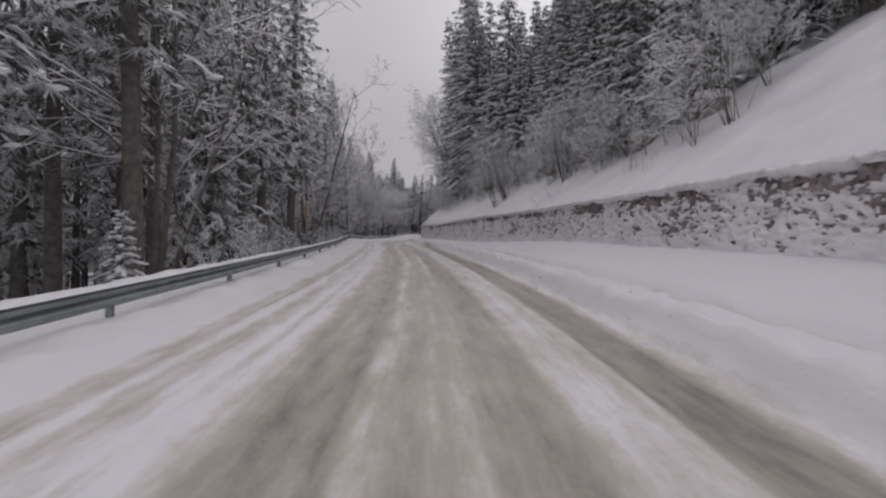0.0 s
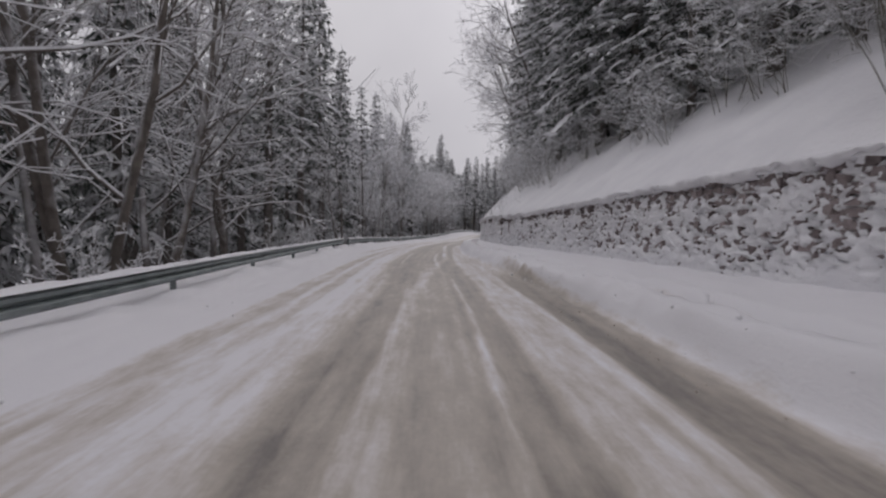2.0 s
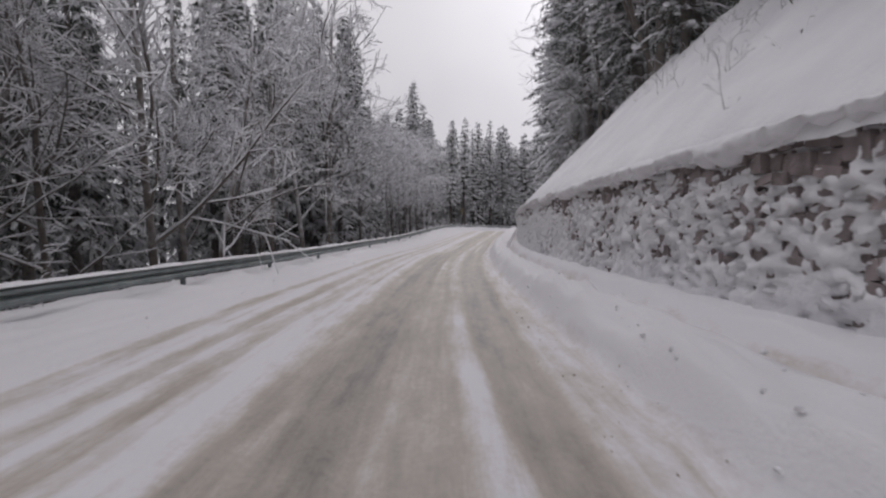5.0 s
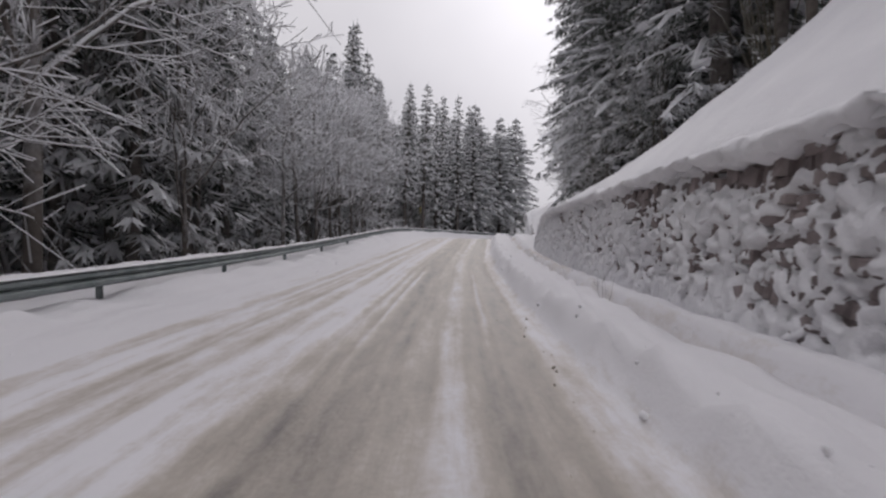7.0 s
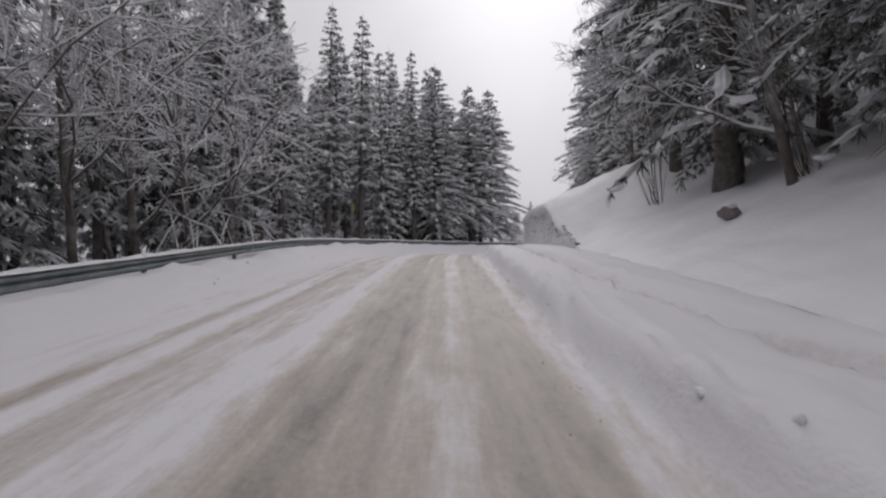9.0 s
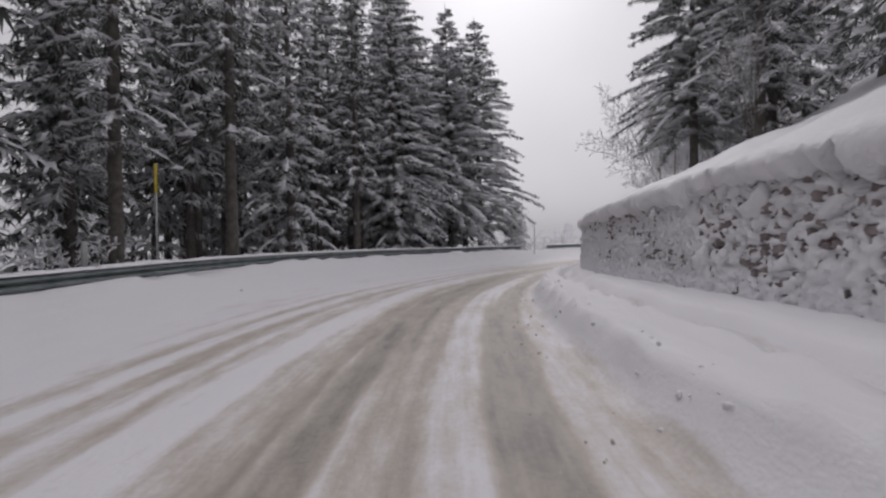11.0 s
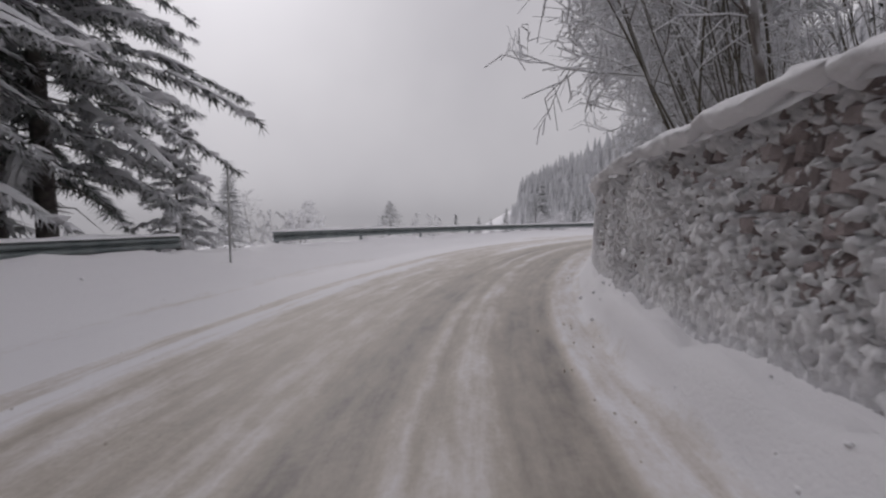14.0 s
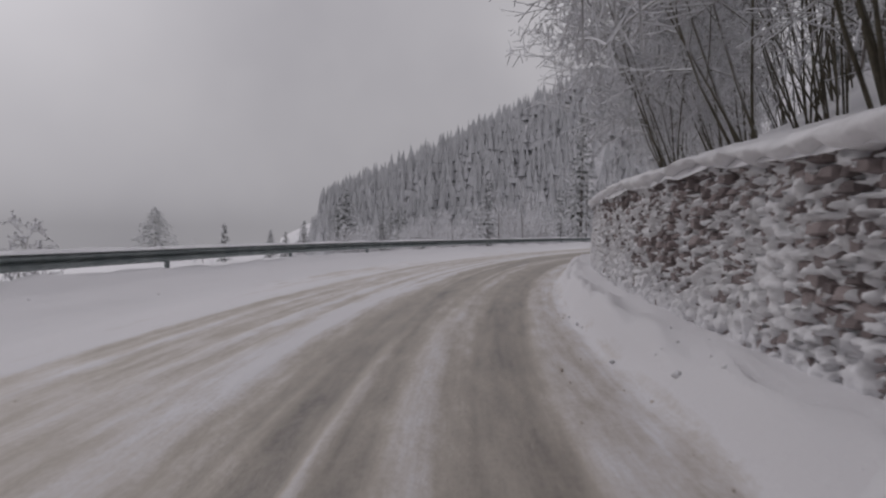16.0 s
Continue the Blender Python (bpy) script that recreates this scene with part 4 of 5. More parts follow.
DARK = "tall dark spruce with bare lower trunk and snow on its boughs"
LADEN = "broad spruce heavily laden with snow beside the road"
SLIM = "slender spruce deeper in the wood, lightly snowed"
LEAFLESS = "leafless tree with snow on every branch"
SPRUCE = [
    make_spruce(DARK, h=21, reach=2.9, bare=0.26, seed=1, dense=0.44, snowy=0.55),
    make_spruce(DARK, h=18, reach=2.6, bare=0.32, seed=2, dense=0.44, snowy=0.5),
    make_spruce(LADEN, h=20, reach=3.5, bare=0.07, seed=3, dense=0.5, snowy=0.9),
    make_spruce(LADEN, h=18, reach=3.2, bare=0.06, seed=4, dense=0.5, snowy=0.95),
]
THIN = [
    make_spruce(SLIM, h=19, reach=2.5, bare=0.25, seed=5, dense=0.35, snowy=0.5, fine=False),
    make_spruce(SLIM, h=17, reach=2.4, bare=0.3, seed=6, dense=0.35, snowy=0.4, fine=False),
    make_spruce(SLIM, h=16, reach=2.5, bare=0.12, seed=7, dense=0.35, snowy=0.8, fine=False),
]
BARE = [
    make_bare(LEAFLESS, h=14, seed=21, counts=(12, 8, 7), spread_=0.75, first=0.16),
    make_bare(LEAFLESS, h=15, seed=22, counts=(12, 8, 7), spread_=0.85, first=0.14),
    make_bare("leafless tree with several trunks and snowy twigs", h=15, seed=23, stems=3, counts=(9, 7, 6), spread_=0.65, first=0.2),
]
BROAD = make_spruce("wide old spruce on the bank with drooping snowy boughs", h=21, reach=4.9, bare=0.15, seed=66, dense=1.25, snowy=0.8, leaf=0.72)
HERO = make_spruce("huge dense spruce with boughs bent low under snow", h=15.5, reach=4.2, bare=0.17, seed=61, dense=2.0, snowy=0.8, leaf=0.72)
FROSTED = [
    make_bare("leafless tree, its whole crown white with snow", h=13, seed=71, counts=(13, 8, 8), spread_=0.8, first=0.14, frost=True),
    make_bare("leafless tree, its whole crown white with snow", h=14, seed=72, counts=(13, 8, 8), spread_=0.9, first=0.16, frost=True),
]
COPPICE = [
    make_bare("clump of thin greenish stems leaning out from the bank", "coppice_clump", "tree", TWIG, h=10, seed=41, stems=15, counts=(4, 4, 2), spread_=0.5, trunk=0.003, first=0.35, lean=0.38, toward=math.pi),
    make_bare("clump of thin greenish stems leaning out from the bank", "coppice_clump", "tree", TWIG, h=9, seed=42, stems=13, counts=(4, 4, 2), spread_=0.55, trunk=0.0032, first=0.3, lean=0.3, toward=math.pi),
]
SHRUB = [
    make_bare("leafless shrub bent under snow", "shrub", "shrub", TWIG, h=3.0, seed=31, stems=4, counts=(3, 2, 2), spread_=0.8, trunk=0.006, first=0.1, lean=0.5),
    make_bare("leafless shrub bent under snow", "shrub", "shrub", TWIG, h=2.4, seed=32, stems=3, counts=(3, 2, 2), spread_=0.9, trunk=0.006, first=0.1, lean=0.7),
]
ARCH = [
    make_bare("leafless trees arching out over the wall, their twigs furred with snow", "arching_tree", "tree", TWIG, h=10.5, seed=45, stems=5, counts=(9, 7, 6), spread_=0.85, trunk=0.0042, first=0.22, lean=0.5, toward=math.pi, frost=True),
    make_bare("leafless trees arching out over the wall, their twigs furred with snow", "arching_tree", "tree", TWIG, h=9.5, seed=46, stems=4, counts=(9, 7, 6), spread_=0.9, trunk=0.0046, first=0.2, lean=0.6, toward=math.pi, frost=True),
]
SAPLING = [
    make_bare("clump of brown leafless saplings at the edge of the wood", "sapling_clump", "shrub", TWIG, h=5.0, seed=47, stems=6, counts=(6, 5, 3), spread_=0.6, trunk=0.0042, first=0.18, lean=0.4, toward=math.pi),
    make_bare("clump of brown leafless saplings at the edge of the wood", "sapling_clump", "shrub", TWIG, h=4.2, seed=48, stems=8, counts=(6, 5, 3), spread_=0.7, trunk=0.0042, first=0.15, lean=0.6, toward=math.pi),
]
BEECH = make_bare("tall leafless tree with a fine fan-shaped crown white with snow", h=19, seed=75, counts=(22, 8, 7), spread_=0.62, trunk=0.0085, first=0.24, frost=True)
WHITE_SHRUB = make_bare("low shrub, every twig thick with snow", "shrub", "shrub", TWIG, h=2.6, seed=33, stems=6, counts=(5, 4, 4), spread_=0.85, trunk=0.006, first=0.1, lean=0.7, frost=True)
used = set()
GROWN = {SPRUCE[1].name: 1.15, HERO.name: 1.25, BARE[2].name: 1.1, FROSTED[0].name: 1.15, FROSTED[1].name: 1.15, SHRUB[0].name: 0.8, SHRUB[1].name: 0.8}


def stand_at(ob, x, y, z, scale=1.0, turn=None, group="", tip=None):
    """Stands a tree: the first call moves the original, later ones copy it."""
    scale *= GROWN.get(ob.name, 1.0)
    m = pose(float(x), float(y), float(z), rng.uniform(-1.5, 1.5), rng.uniform(-1.5, 1.5), rng.uniform(0, 360) if turn is None else turn) @ Matrix.Diagonal((scale, scale, scale, 1))
    if tip is not None:
        m = Matrix.Translation(m.to_translation()) @ tip @ Matrix.Translation(-m.to_translation()) @ m
    if ob.name in used:
        c = copy_thing(ob, m @ Matrix.Diagonal((*[1 / q for q in ob.scale], 1)))
    else:
        used.add(ob.name)
        ob.matrix_basis = m
        c = ob
    if group:
        c["group"] = group
    return c


def stand(ob, s, d, scale=1.0, turn=None, group=""):
    x, y = at(s, d)
    return stand_at(ob, x, y, max(ground_at(s, d), -9.0), scale, turn, group)


taken = []


def free(s, d, gap):
    for a, b in taken:
        if (a - s) ** 2 + (b - d) ** 2 < gap * gap:
            return False
    taken.append((s, d))
    return True


# trees that stand out along the rail
def stand_out(ob, s, d, k):
    taken.append((s, d))
    stand(ob, s, d, k, group="roadside wood")


for ob, s, d, k in (
    (SPRUCE[1], 66.0, -8.6, 1.0), (BARE[2], 67.5, -6.3, 0.5), (SPRUCE[0], 62.0, -9.2, 1.0), (SPRUCE[0], 80.5, -9.6, 0.9), (BARE[2], 45.0, -7.8, 1.0), (BARE[2], 49.5, -8.6, 1.0),
    (FROSTED[1], 88.5, -9.4, 1.0), (FROSTED[0], 92.5, -10.8, 1.0), (HERO, 182.0, -12.3, 1.15), (SPRUCE[2], 176.0, -14.4, 1.0), (SPRUCE[3], 180.4, -15.8, 1.0), (BEECH, 107.0, -9.6, 1.35), (FROSTED[1], 125.0, -9.6, 0.85),
    (FROSTED[0], 132.0, -10.0, 0.9), (FROSTED[1], 139.0, -10.5, 0.95), (HERO, 178.2, -11.9, 1.1), (HERO, 173.6, -12.2, 1.15), (SPRUCE[2], 170.6, -10.2, 0.95), (SPRUCE[3], 177.0, -13.5, 1.1),
    (FROSTED[0], 112.5, -9.0, 0.85), (FROSTED[1], 121.5, -9.2, 0.8), (FROSTED[0], 128.5, -9.8, 0.9), (FROSTED[1], 135.5, -10.4, 0.95), (FROSTED[0], 143.0, -10.8, 1.0), (FROSTED[1], 103.5, -8.8, 0.9), (FROSTED[0], 97.5, -9.4, 0.95), (FROSTED[1], 116.5, -11.5, 1.0),
):
    stand_out(ob, s, d, k)
for ob, s, d, k in (
    (SPRUCE[0], 167.0, -10.4, 0.85), (SPRUCE[2], 162.5, -10.8, 0.95), (SPRUCE[1], 158.5, -10.4, 0.95), (SPRUCE[0], 154.0, -10.6, 0.88), (SPRUCE[1], 149.8, -11.6, 0.85),
    (SPRUCE[2], 173.0, -14.2, 1.15), (SPRUCE[0], 30.0, -8.4, 1.0), (SPRUCE[2], 25.0, -9.4, 0.9), (BARE[0], 37.0, -8.8, 0.95), (BARE[2], 17.0, -8.4, 0.9),
):
    stand_out(ob, s, d, k)

# the wood below the road; its depths, past the third row or so, are joined further down
DEEP = []
tally = {"fine": 0, "bare": 0, "thin": 0}
for _ in range(1500):
    s = rng.uniform(8, 177)
    depth = rng.uniform(0, 1) ** 1.2 * 26
    d = float(rail_d(s)) - 2.6 - depth
    if not free(s, d, 2.5 + depth * 0.04):
        continue
    p = rng.random()
    bare_zone = (35 < s < 58) or (84 < s < 146)
    if depth < 5.5 and bare_zone and p < 0.75 and tally["bare"] < 18:
        ob = BARE[int(rng.integers(3))]
        tally["bare"] += 1
    elif depth < 5.5 and not 82 < s < 146 and tally["fine"] < 22:
        ob = SPRUCE[int(rng.integers(2))]
        tally["fine"] += 1
    elif depth > 13:
        if len(DEEP) < 150:
            DEEP.append((s, d, rng.uniform(0.85, 1.2)))
        continue
    elif tally["thin"] < 95:
        ob = THIN[int(rng.integers(3))]
        tally["thin"] += 1
    else:
        continue
    if depth < 4 and ob in THIN and 82 < s < 146:
        continue
    stand(ob, s, d, rng.uniform(0.8, 1.15), group="roadside wood")
for s, depth in ((164.5, 6.0), (168.5, 5.0), (171.5, 7.5), (175.8, 7.0), (179.5, 5.5), (167.0, 9.0), (173.5, 10.5), (178.0, 9.5), (160.0, 6.0), (156.0, 5.0)):
    stand(THIN[2], s, float(rail_d(s)) - 2.6 - depth, rng.uniform(0.9, 1.1), group="roadside wood")

for ob, s, d, k in ((SPRUCE[0], 101.0, -13.0, 1.1), (THIN[2], 104.5, -12.6, 1.15), (SPRUCE[1], 108.0, -13.2, 1.15), (THIN[2], 111.5, -12.8, 1.15), (SPRUCE[0], 115.0, -13.5, 1.1), (THIN[1], 119.0, -13.0, 1.15), (SPRUCE[1], 123.0, -13.4, 1.1),
                    (SPRUCE[2], 146.0, -12.6, 1.1), (SPRUCE[0], 148.5, -14.4, 1.2), (THIN[2], 151.5, -13.2, 1.2), (THIN[2], 143.0, -13.5, 1.2),
                    (THIN[2], 112.0, -10.6, 1.2), (THIN[2], 116.0, -11.0, 1.25), (THIN[2], 119.5, -11.2, 1.2), (THIN[2], 113.5, -15.2, 1.2), (THIN[2], 117.2, -16.0, 1.25), (THIN[2], 121.0, -15.5, 1.2),
                    (SPRUCE[3], 179.8, -14.6, 1.15), (THIN[2], 177.5, -15.8, 1.15), (THIN[2], 182.2, -15.8, 1.1), (THIN[2], 175.2, -15.4, 1.15)):
    stand(ob, s, d, k, group="roadside wood")

for s in np.arange(88.0, 152.0, 1.7):
    stand(THIN[int(rng.integers(2))], s, float(rail_d(s)) - rng.uniform(6.5, 14.0), rng.uniform(0.85, 1.1), group="roadside wood")

for s in np.arange(146.0, 183.0, 2.4):
    if s > 159:
        stand(SPRUCE[1], s, float(rail_d(s)) - rng.uniform(6.0, 8.5), rng.uniform(0.9, 1.1), group="roadside wood")
    stand(THIN[int(rng.integers(2))], s + 1.2, float(rail_d(s)) - rng.uniform(9.0, 13.0), rng.uniform(1.0, 1.25), group="roadside wood")

# shrubs behind the rail, some of them white all over
for s, out, k in ((18.5, 2.0, 0.9), (20.5, 1.5, 0.7), (23.0, 2.4, 0.8), (26.0, 1.6, 0.6), (30.0, 2.2, 0.8), (44.0, 1.8, 0.7), (60.0, 2.2, 1.0), (62.5, 1.6, 0.8), (64.5, 2.6, 0.9), (71.0, 2.0, 0.8), (75.0, 1.7, 0.7), (149.0, 2.2, 0.9), (151.5, 1.8, 0.8), (186.5, 1.4, 0.6), (198.0, 1.8, 0.7)):
    stand(WHITE_SHRUB, s, float(rail_d(s)) - out, k, group="shrubs behind the rail")
for _ in range(34):
    s = rng.uniform(8, 146)
    stand(SHRUB[int(rng.integers(2))], s, float(rail_d(s)) - rng.uniform(0.9, 2.6), rng.uniform(0.5, 1.0), group="shrubs behind the rail")

# the wood on the bank above the walls
U0 = ([18, 30, 36, 46, 52, 60, 66, 78, 85, 105, 116, 136, 146], [2.4, 2.8, 3.1, 2.8, 2.5, 3.0, 2.4, 2.4, 4.5, 6.5, 4.5, 5.0, 5.5])
for s in np.arange(17.0, 84.0, 1.35):
    u0 = float(np.interp(s, *U0))
    stand(SAPLING[int(rng.integers(2))], s, float(foot_d(s)) + u0 + rng.uniform(-0.5, 1.4), rng.uniform(0.4, 0.85), math.degrees(heading(s)) + rng.uniform(-70, 70), group="saplings on the bank")
for k in range(34):
    s, u = rng.uniform(17, 40), rng.uniform(3.0, 9.0)
    ob = SAPLING[k % 2] if k % 3 else ARCH[k % 2]
    stand(ob, s, float(foot_d(s)) + u, rng.uniform(0.55, 1.0) if k % 3 else rng.uniform(0.35, 0.5), math.degrees(heading(s)) + rng.uniform(-50, 50), group="saplings on the bank")
for k in range(14):
    s, u = 16.0 + k * 1.7, rng.uniform(8.0, 13.0)
    taken.append((s, float(foot_d(s)) + u + 100))
    stand(SPRUCE[2 + k % 2], s, float(foot_d(s)) + u, rng.uniform(0.75, 1.1), group="wood on the bank")
for s in np.arange(21.0, 84.0, 3.1):
    u0 = float(np.interp(s, *U0))
    d = float(foot_d(s)) + u0 + rng.uniform(1.2, 2.6)
    taken.append((s, d + 100))
    stand(SPRUCE[int(rng.integers(2, 4))], s, d, rng.uniform(0.65, 1.05), group="wood on the bank")
for s in np.arange(20.0, 84.0, 2.4):
    d = float(foot_d(s)) + float(np.interp(s, *U0)) + rng.uniform(4.0, 8.0)
    taken.append((s, d + 100))
    stand(THIN[int(rng.integers(3))], s, d, rng.uniform(0.75, 1.05), group="wood on the bank")
tally = {"fine": 0, "bare": 0, "thin": 0}
for _ in range(900):
    s = rng.uniform(18, 152)
    u0 = float(np.interp(s, *U0))
    u = u0 + rng.uniform(0, 1) ** 1.4 * 18
    if not free(s, float(foot_d(s)) + u + 100, 2.4 + (u - u0) * 0.06):
        continue
    p = rng.random()
    if u - u0 < 4 and tally["fine"] < 26:
        if p < 0.25:
            ob = BARE[int(rng.integers(3))]
        else:
            ob = SPRUCE[int(rng.integers(4)) if s < 118 else int(rng.integers(2, 4))]
        tally["fine"] += 1
        k = rng.uniform(0.65, 0.95)
    elif u - u0 > 9:
        if len(DEEP) < 210:
            DEEP.append((s, float(foot_d(s)) + u, rng.uniform(0.8, 1.1)))
        continue
    elif tally["thin"] < 80:
        ob = THIN[int(rng.integers(3))]
        tally["thin"] += 1
        k = rng.uniform(0.8, 1.1)
    else:
        continue
    stand(ob, s, float(foot_d(s)) + u, k, group="wood on the bank")
for ob, s, u, k in ((HERO, 169.5, 5.0, 0.85), (BROAD, 164.5, 6.8, 0.8), (SPRUCE[3], 166.0, 7.5, 0.85), (SPRUCE[2], 153.0, 7.0, 0.9), (SPRUCE[2], 173.0, 7.5, 0.8), (SPRUCE[3], 158.0, 8.0, 0.9), (SPRUCE[3], 176.0, 10.0, 0.9),
                    (FROSTED[1], 179.5, 2.4, 0.5), (FROSTED[0], 177.0, 3.6, 0.5)):
    stand(ob, s, float(foot_d(s)) + u, k, group="trees above the bend")
# trees whose boughs reach out over the road from the bank
for ob, s, d, k, lean in ((BROAD, 57.0, 9.6, 1.05, 4), (SPRUCE[2], 61.5, 9.2, 1.4, 4), (BROAD, 66.5, 9.3, 1.0, 5), (BARE[1], 72.0, 8.8, 1.1, 12), (SPRUCE[3], 77.0, 9.4, 1.4, 6), (BARE[0], 82.0, 9.0, 1.15, 13), (FROSTED[0], 87.5, 9.2, 1.2, 12),
                          (BARE[1], 93.0, 9.6, 1.2, 14), (BARE[2], 98.5, 9.8, 1.1, 12), (BROAD, 104.0, 10.2, 1.0, 5), (BARE[0], 109.5, 9.2, 1.1, 13), (SPRUCE[2], 114.0, 9.2, 1.5, 5), (BROAD, 121.0, 8.8, 1.2, 3), (BROAD, 127.0, 8.6, 1.1, 2), (BARE[1], 131.0, 8.6, 0.95, 8),
                          (SPRUCE[2], 134.5, 8.8, 1.5, 2), (BROAD, 140.5, 9.6, 0.95, 2), (FROSTED[1], 146.0, 9.2, 0.7, 6)):
    tip = Matrix.Rotation(math.radians(-lean), 4, Vector((float(np.interp(s, CS, TX)), float(np.interp(s, CS, TY)), 0)))
    x, y = at(s, d)
    stand_at(ob, x, y, ground_at(s, d), k, group="wood on the bank", tip=tip)
for _ in range(80):
    s = rng.uniform(182, 238)
    u = rng.uniform(2.8, 22)
    if free(s, float(foot_d(s)) + u + 100, 2.1):
        side = math.degrees(heading(s)) + rng.uniform(-40, 40)
        if u < 9.0:
            stand(COPPICE[int(rng.integers(2))], s, float(foot_d(s)) + u, rng.uniform(0.85, 1.25), side, group="stems above the bend")
        else:
            stand((BARE + THIN + FROSTED)[int(rng.integers(8))], s, float(foot_d(s)) + u, rng.uniform(0.65, 0.95), group="trees above the bend")
for k, s in enumerate(np.arange(184.0, 236.0, 3.0)):
    u = (2.6, 4.4, 3.4, 5.6)[k % 4] + rng.uniform(-0.4, 0.4)
    stand(ARCH[k % 2], s, float(foot_d(s)) + u, rng.uniform(0.8, 1.15), math.degrees(heading(s)) + rng.uniform(-35, 35), group="trees above the bend")
for _ in range(34):
    s = rng.uniform(12, 165)
    u0 = float(np.interp(s, *U0))
    ob = SHRUB[int(rng.integers(2))] if rng.random() < 0.75 else COPPICE[int(rng.integers(2))]
    stand(ob, s, float(foot_d(s)) + u0 + rng.uniform(-1.8, 1.0), rng.uniform(0.35, 0.65), math.degrees(heading(s)) + rng.uniform(-50, 50), group="shrubs on the bank")

def deep_wood():
    """Trees in the depths of the wood that cannot be told apart, as one object."""
    parts = [spruce_meshes(h=18, reach=2.7, bare=b, seed=80 + k, dense=0.22, snowy=0.1, fine=False) for k, b in enumerate((0.2, 0.3))]
    vs, fs, ms, n = [], [], [], 0
    for i, (s, d, k) in enumerate(DEEP):
        x, y = at(s, d)
        a = rng.uniform(0, 6.283)
        turn = np.array([[math.cos(a), math.sin(a), 0], [-math.sin(a), math.cos(a), 0], [0, 0, 1]])
        for mi, soup in enumerate(parts[i % 2]):
            v = soup.verts() @ turn * k + np.array([float(x), float(y), max(ground_at(s, d), -9.0)])
            vs.append(v)
            fs += [tuple(q + n for q in f) for f in soup.f]
            ms += [mi] * len(soup.f)
            n += len(v)
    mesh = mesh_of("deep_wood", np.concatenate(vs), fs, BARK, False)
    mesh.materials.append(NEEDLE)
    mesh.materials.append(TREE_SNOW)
    mesh.polygons.foreach_set("material_index", ms)
    tagged(new("deep_wood", mesh), "dense dark spruce wood behind the roadside trees", "wood", kind="stuff")


deep_wood()

# ---- the open valley and the wooded hillside past the bend ----
def ground_xy(x, y):
    z, _, _ = ground_z(np.array([float(x)]), np.array([float(y)]))
    return float(z[0])


for ob, x, y, k in ((BARE[0], 74.0, 287.0, 1.3), (FROSTED[0], 57.8, 234.6, 0.9), (FROSTED[1], 62.0, 240.0, 0.85), (THIN[2], 113.0, 233.0, 0.9), (THIN[2], 76.5, 221.2, 0.68),
                    (BARE[1], 96.0, 246.0, 0.6)):
    stand_at(ob, x, y, ground_xy(x, y), k, group="trees in the valley")
near_fir = make_spruce("dark young spruce standing alone below the road", h=13.5, reach=4.4, bare=0.03, seed=92, dense=0.8, snowy=0.5, fine=True)
stand_at(near_fir, 51.0, 261.0, ground_xy(51.0, 261.0), 1.25)
for x, y, k in ((147.0, 281.0, 0.75), (151.0, 279.0, 0.7), (156.0, 277.0, 0.95), (117.5, 235.0, 1.35), (139.0, 240.0, 1.1)):
    stand_at(near_fir, x, y, ground_xy(x, y), k, group="trees in the valley")
larch = make_spruce("tall conical tree white with frost in the valley", h=23, reach=6.6, bare=0.04, seed=93, dense=0.7, snowy=1.6, fine=True)
stand_at(larch, 67.0, 284.0, ground_xy(67.0, 284.0), 1.0)
sapling = make_spruce("young spruce bowed under heavy snow beside the gap in the rail", h=5.0, reach=1.8, bare=0.03, seed=91, dense=1.6, snowy=1.8, leaf=0.6)
stand(sapling, 184.0, -10.3, 1.0)
stand(sapling, 11.8, -6.7, 0.42)
stand(sapling, 72.5, -8.2, 0.5)
wide = make_spruce("solitary broad conifer in the valley, dusted with snow", h=13, reach=8.5, bare=0.05, seed=51, dense=0.4, snowy=0.7, fine=False)
stand_at(wide, 146.0, 327.0, ground_xy(146.0, 327.0) + 0.5, 1.25)
for k in range(46):
    bearing = radians(54.0 + 27.0 * (k + rng.random()) / 46)
    away = rng.uniform(72, 135)
    x, y = 36.0 + away * math.sin(bearing), 177.0 + away * math.cos(bearing)
    ob = FROSTED[int(rng.integers(2))] if rng.random() < 0.75 else THIN[2]
    stand_at(ob, x, y, ground_xy(x, y), rng.uniform(0.62, 0.85) + 0.4 * k / 46, group="trees at the foot of the hillside")


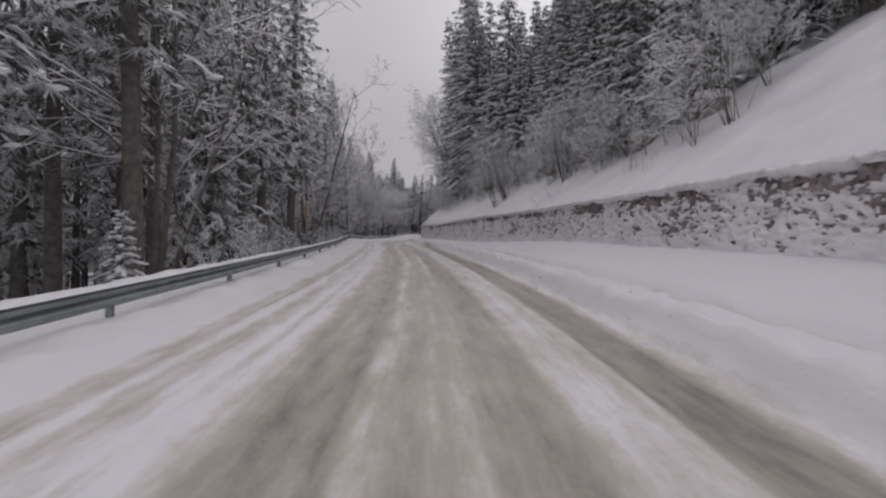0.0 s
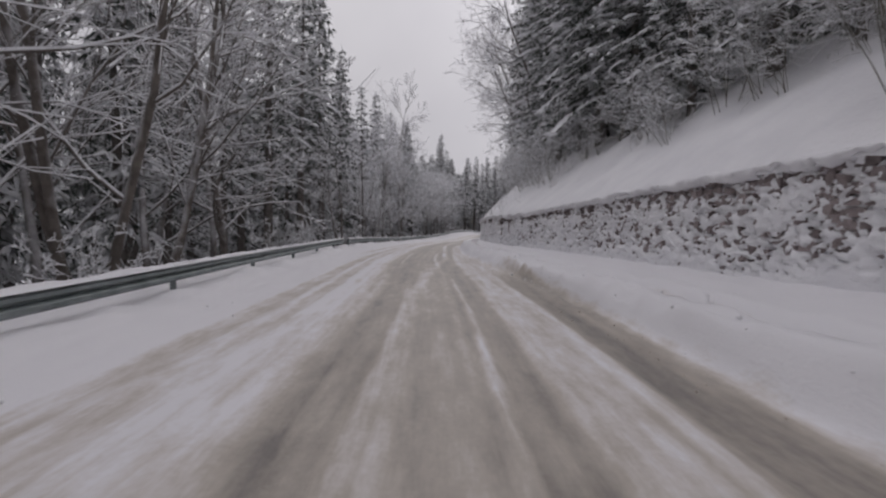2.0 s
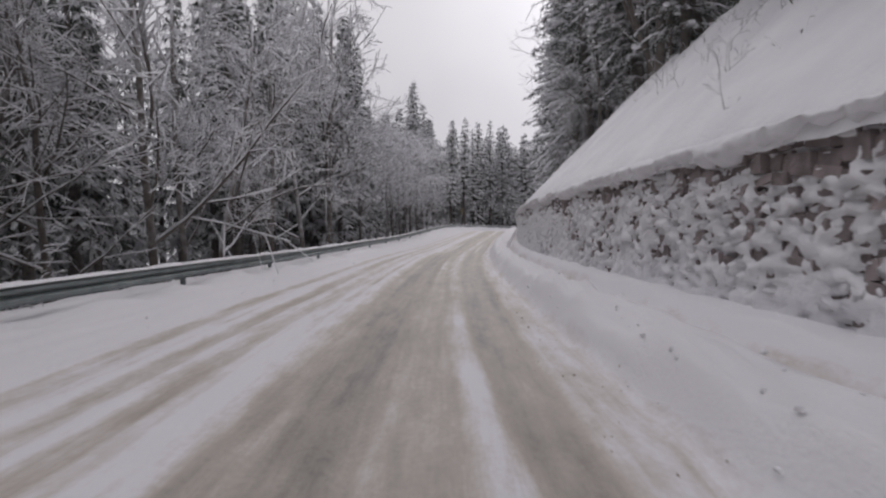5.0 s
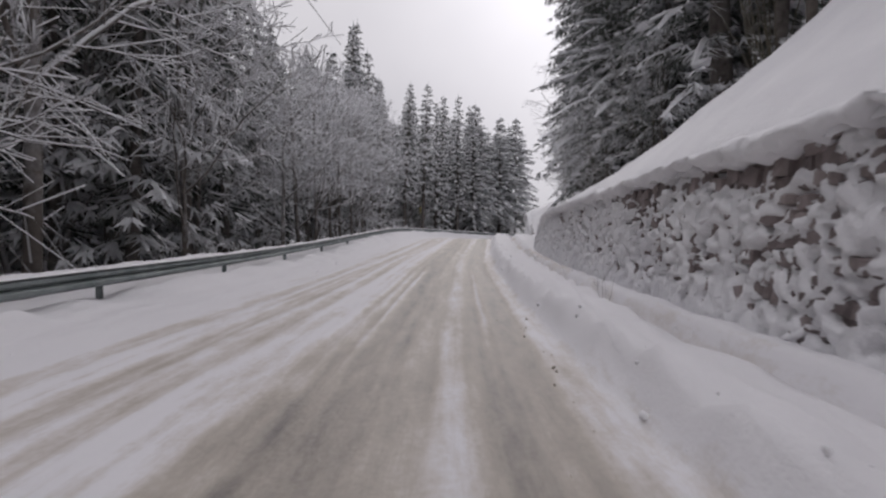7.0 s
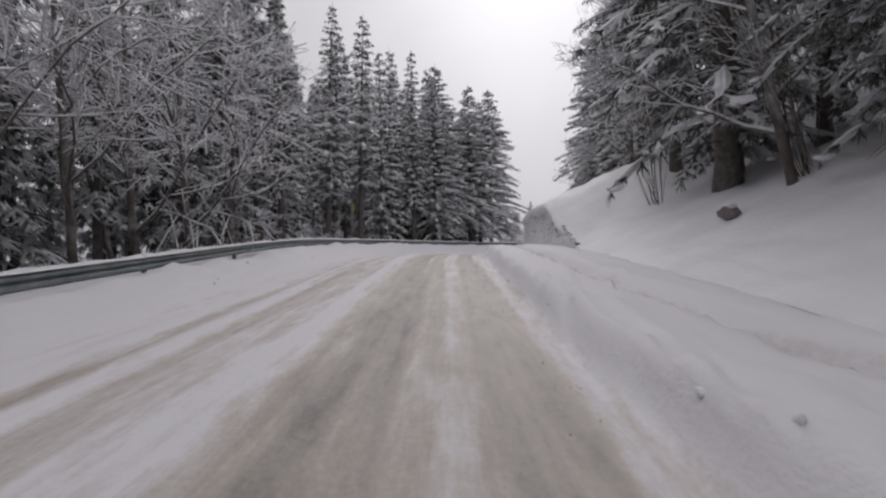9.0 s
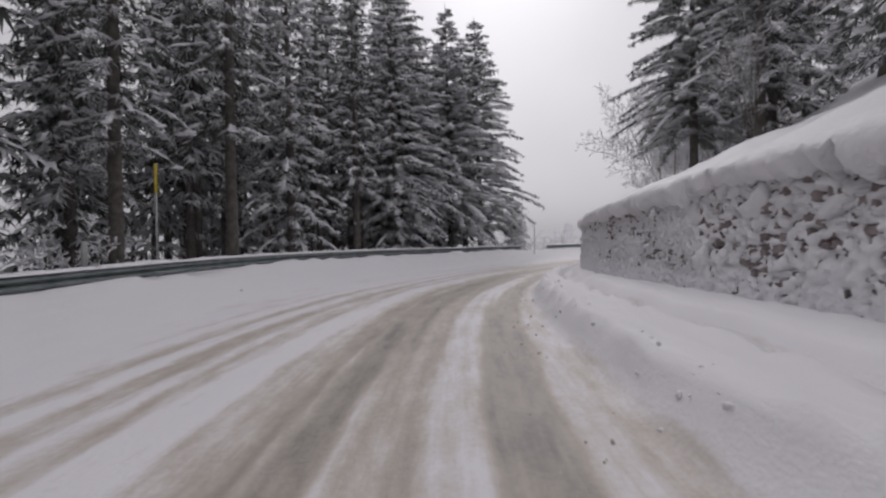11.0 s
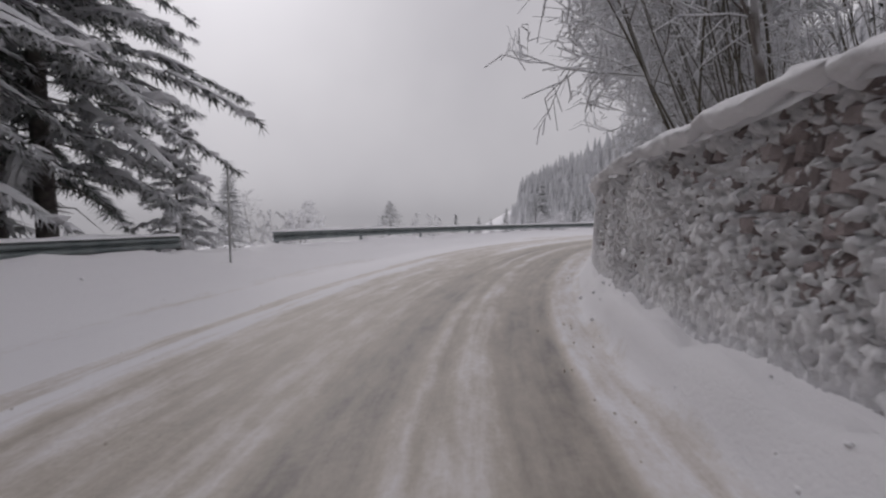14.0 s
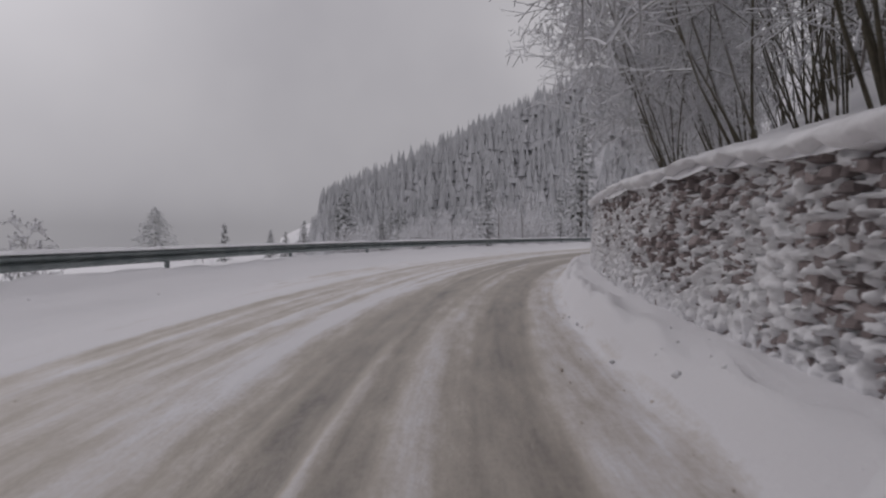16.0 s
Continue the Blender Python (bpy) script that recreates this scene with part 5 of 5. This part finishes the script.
def far_wood():
    """The wood on the distant hillside, too far to pick its trees apart."""
    r = np.random.default_rng(3)
    v, f = [], []
    n = 0
    spots = []
    while len(spots) < 3600:
        a, b = r.uniform(0, 330), r.uniform(1, 1) * 0 + 190 * r.uniform(0, 1) ** 1.3
        x = HILL[0] + HILL_WAY[0] * a + HILL_WAY[1] * b
        y = HILL[1] + HILL_WAY[1] * a - HILL_WAY[0] * b
        spots.append((x, y))
    for _ in range(1100):
        a, b = r.uniform(-55, 10), 170 * r.uniform(0, 1)
        spots.append((HILL[0] + HILL_WAY[0] * a + HILL_WAY[1] * b, HILL[1] + HILL_WAY[1] * a - HILL_WAY[0] * b))
    for _ in range(900):
        sx = r.uniform(212, 299)
        ux = r.uniform(28 if sx < 250 else 8, 62)
        x, y = at(sx, float(foot_d(sx)) + ux)
        spots.append((float(x), float(y)))
    gx_ = np.array(spots)
    gz_, _, _ = ground_z(gx_[:, 0], gx_[:, 1])
    for (x, y), z in zip(spots, gz_):
        h, w = r.uniform(8, 16), r.uniform(2.0, 3.6)
        layers = 3
        for k in range(layers):
            t0 = k / layers
            zt, zb = z + h * (t0 + 1.7 / layers), z + h * (t0 + 0.02)
            rr = w * (1 - t0) ** 0.9
            ph = r.uniform(0, 6.28)
            ring = [(x + math.cos(ph + j * 0.785) * rr * r.uniform(0.65, 1.2), y + math.sin(ph + j * 0.785) * rr * r.uniform(0.65, 1.2), zb - r.uniform(0, 0.5)) for j in range(8)]
            v += ring + [(x, y, min(zt, z + h * 1.05))]
            f += [(n + j, n + (j + 1) % 8, n + 8) for j in range(8)]
            n += 9
    ob = add_part("far_wood", np.array(v), f, HAZED_FAR_NEEDLE, smooth=False)
    tagged(ob, "snow-dusted spruce wood on the distant hillside, coloured paler for haze", "wood", kind="stuff")


far_wood()


# ---- poles and marker posts along the rail ----
def pole(name, label, s, d, height, radius, tip=None, tip_len=0.0):
    top = tagged(new(name), label, "pole")
    x, y = at(s, d)
    z = ground_at(s, d)
    sh = Soup()
    tube(sh, [(0, 0, -0.4), (0, 0, height * 0.5), (0.01, 0, height - tip_len)], [radius, radius, radius * 0.95], 10)
    add_part("shaft", sh.verts(), sh.f, GREY_PAINT, top)
    if tip is not None:
        tp = Soup()
        tube(tp, [(0.01, 0, height - tip_len), (0.012, 0, height - 0.01), (0.012, 0, height)], [radius * 1.25, radius * 1.25, radius * 0.8], 10)
        add_part("tip", tp.verts(), tp.f, tip, top, "yellow painted tip")
    top.matrix_basis = pose(float(x), float(y), z, 0, 0, 0)
    return top


pole("snow_pole", "thin grey snow pole at the gap in the rail", 181.9, -6.6, 2.3, 0.028)
pole("snow_pole", "tall snow pole with a yellow tip behind the rail", 27.6, -5.5, 2.7, 0.03, YELLOW, 0.7)
pole("snow_pole", "tall snow pole with a yellow tip behind the rail", 152.6, -8.0, 2.9, 0.03, YELLOW, 0.75)
pole("marker_post", "short grey marker post standing behind the rail", 150.3, -7.75, 0.95, 0.06)
stand(SHRUB[0], 183.2, -7.4, 0.45, group="shrubs behind the rail")
stand(SHRUB[1], 182.6, -8.6, 0.6, group="shrubs behind the rail")

# dry twigs poking through the snow of the verge and the bank
for _ in range(46):
    s = rng.uniform(12, 125)
    f = float(foot_d(s))
    if rng.random() < 0.4:
        d = float(ditch_d(s)) + rng.uniform(-0.1, 0.5)
    else:
        d = f + rng.uniform(1.0, 5.0)
    stand(SHRUB[int(rng.integers(2))], s, d, rng.uniform(0.1, 0.24), group="twigs in the snow")


for _ in range(26):
    s = rng.uniform(55, 108)
    stand(SHRUB[int(rng.integers(2))], s, float(foot_d(s)) + rng.uniform(2.0, 6.0), rng.uniform(0.16, 0.4), group="twigs in the snow")


for _ in range(16):
    s = rng.uniform(58, 92)
    stand(SHRUB[int(rng.integers(2))], s, float(foot_d(s)) + float(np.interp(s, *U0)) + rng.uniform(-2.2, 0.3), rng.uniform(0.4, 0.75), group="shrubs on the bank")


# clods thrown up by the plough along the verge, and crumbs of dirty slush at the road's edge
def clods(name, label, material, count, seed, biggest, dirty):
    r = np.random.default_rng(seed)
    heap = TriSoup()
    for _ in range(count):
        s = r.uniform(5, LAST + 14)
        e = float(edge_d(s))
        if dirty:
            d = e + r.normal(-0.35, 0.2) if r.random() < 0.75 or s < 150 else -3.3 + r.normal(0, 0.5)
        elif r.random() < 0.7:
            d = e + abs(r.normal(0.3, 0.25))
        elif r.random() < 0.5:
            d = float(ditch_d(s)) + r.normal(0.0, 0.15)
        else:
            d = float(rail_d(s)) + r.uniform(0.5, 2.0)
        if d > float(foot_d(s)) - 0.05:
            continue
        x, y = at(s, d)
        rad = 0.008 + biggest * r.random() ** 3.0
        v, f = SMALL_LUMPS[int(r.integers(5))]
        heap.add(v * rad * r.uniform(0.7, 1.3, 3) + np.array([float(x), float(y), ground_at(s, d) + rad * 0.3]), f)
    ob = add_part(name, heap.verts(), heap.faces(), material)
    tagged(ob, label, "snow", kind="stuff")


clods("snow_clods", "clods of snow scattered along the verges", SNOW, 1200, 8, 0.032, False)
clods("slush_crumbs", "crumbs of brown frozen slush at the road's edges", DIRTY_SNOW, 900, 9, 0.013, True)


# rocks breaking through the snow of the bank
def rock(s, d, size, seed):
    top = tagged(new("rock"), "dark rock breaking through the snowy bank", "rock")
    v, f = lump_shape(2, seed + 30, 0.55)
    stone = v * np.array([size, size * 0.8, size * 0.7])
    add_part("stone_body", stone, f.tolist(), STONE, top, smooth=False)
    k, g = lump_shape(2, seed + 40, 0.3)
    add_part("snow_cap", k * np.array([size * 0.8, size * 0.65, size * 0.35]) + (0, 0, size * 0.5), g.tolist(), SNOW, top, "cap of snow")
    x, y = at(s, d)
    top.matrix_basis = pose(float(x), float(y), ground_at(s, d) + size * 0.15, 0, 0, rng.uniform(0, 360))
    top["group"] = "rocks on the bank"


for k, (s, d, size) in enumerate(((124.0, 7.2, 0.4), (127.5, 8.8, 0.5), (121.5, 9.5, 0.35), (131.0, 7.0, 0.3), (118.5, 8.5, 0.35), (23.0, 10.6, 0.8), (27.5, 11.4, 0.95), (31.0, 11.0, 0.6), (36.0, 10.5, 0.5), (20.0, 11.8, 0.9))):
    rock(s, d, size, k)

# brush along the upper edge of the open bank
for _ in range(34):
    s = rng.uniform(18, 112)
    u0 = float(np.interp(s, *U0))
    stand(SHRUB[int(rng.integers(2))], s, float(foot_d(s)) + u0 + rng.uniform(-2.6, -0.2), rng.uniform(0.25, 0.55), group="shrubs on the bank")
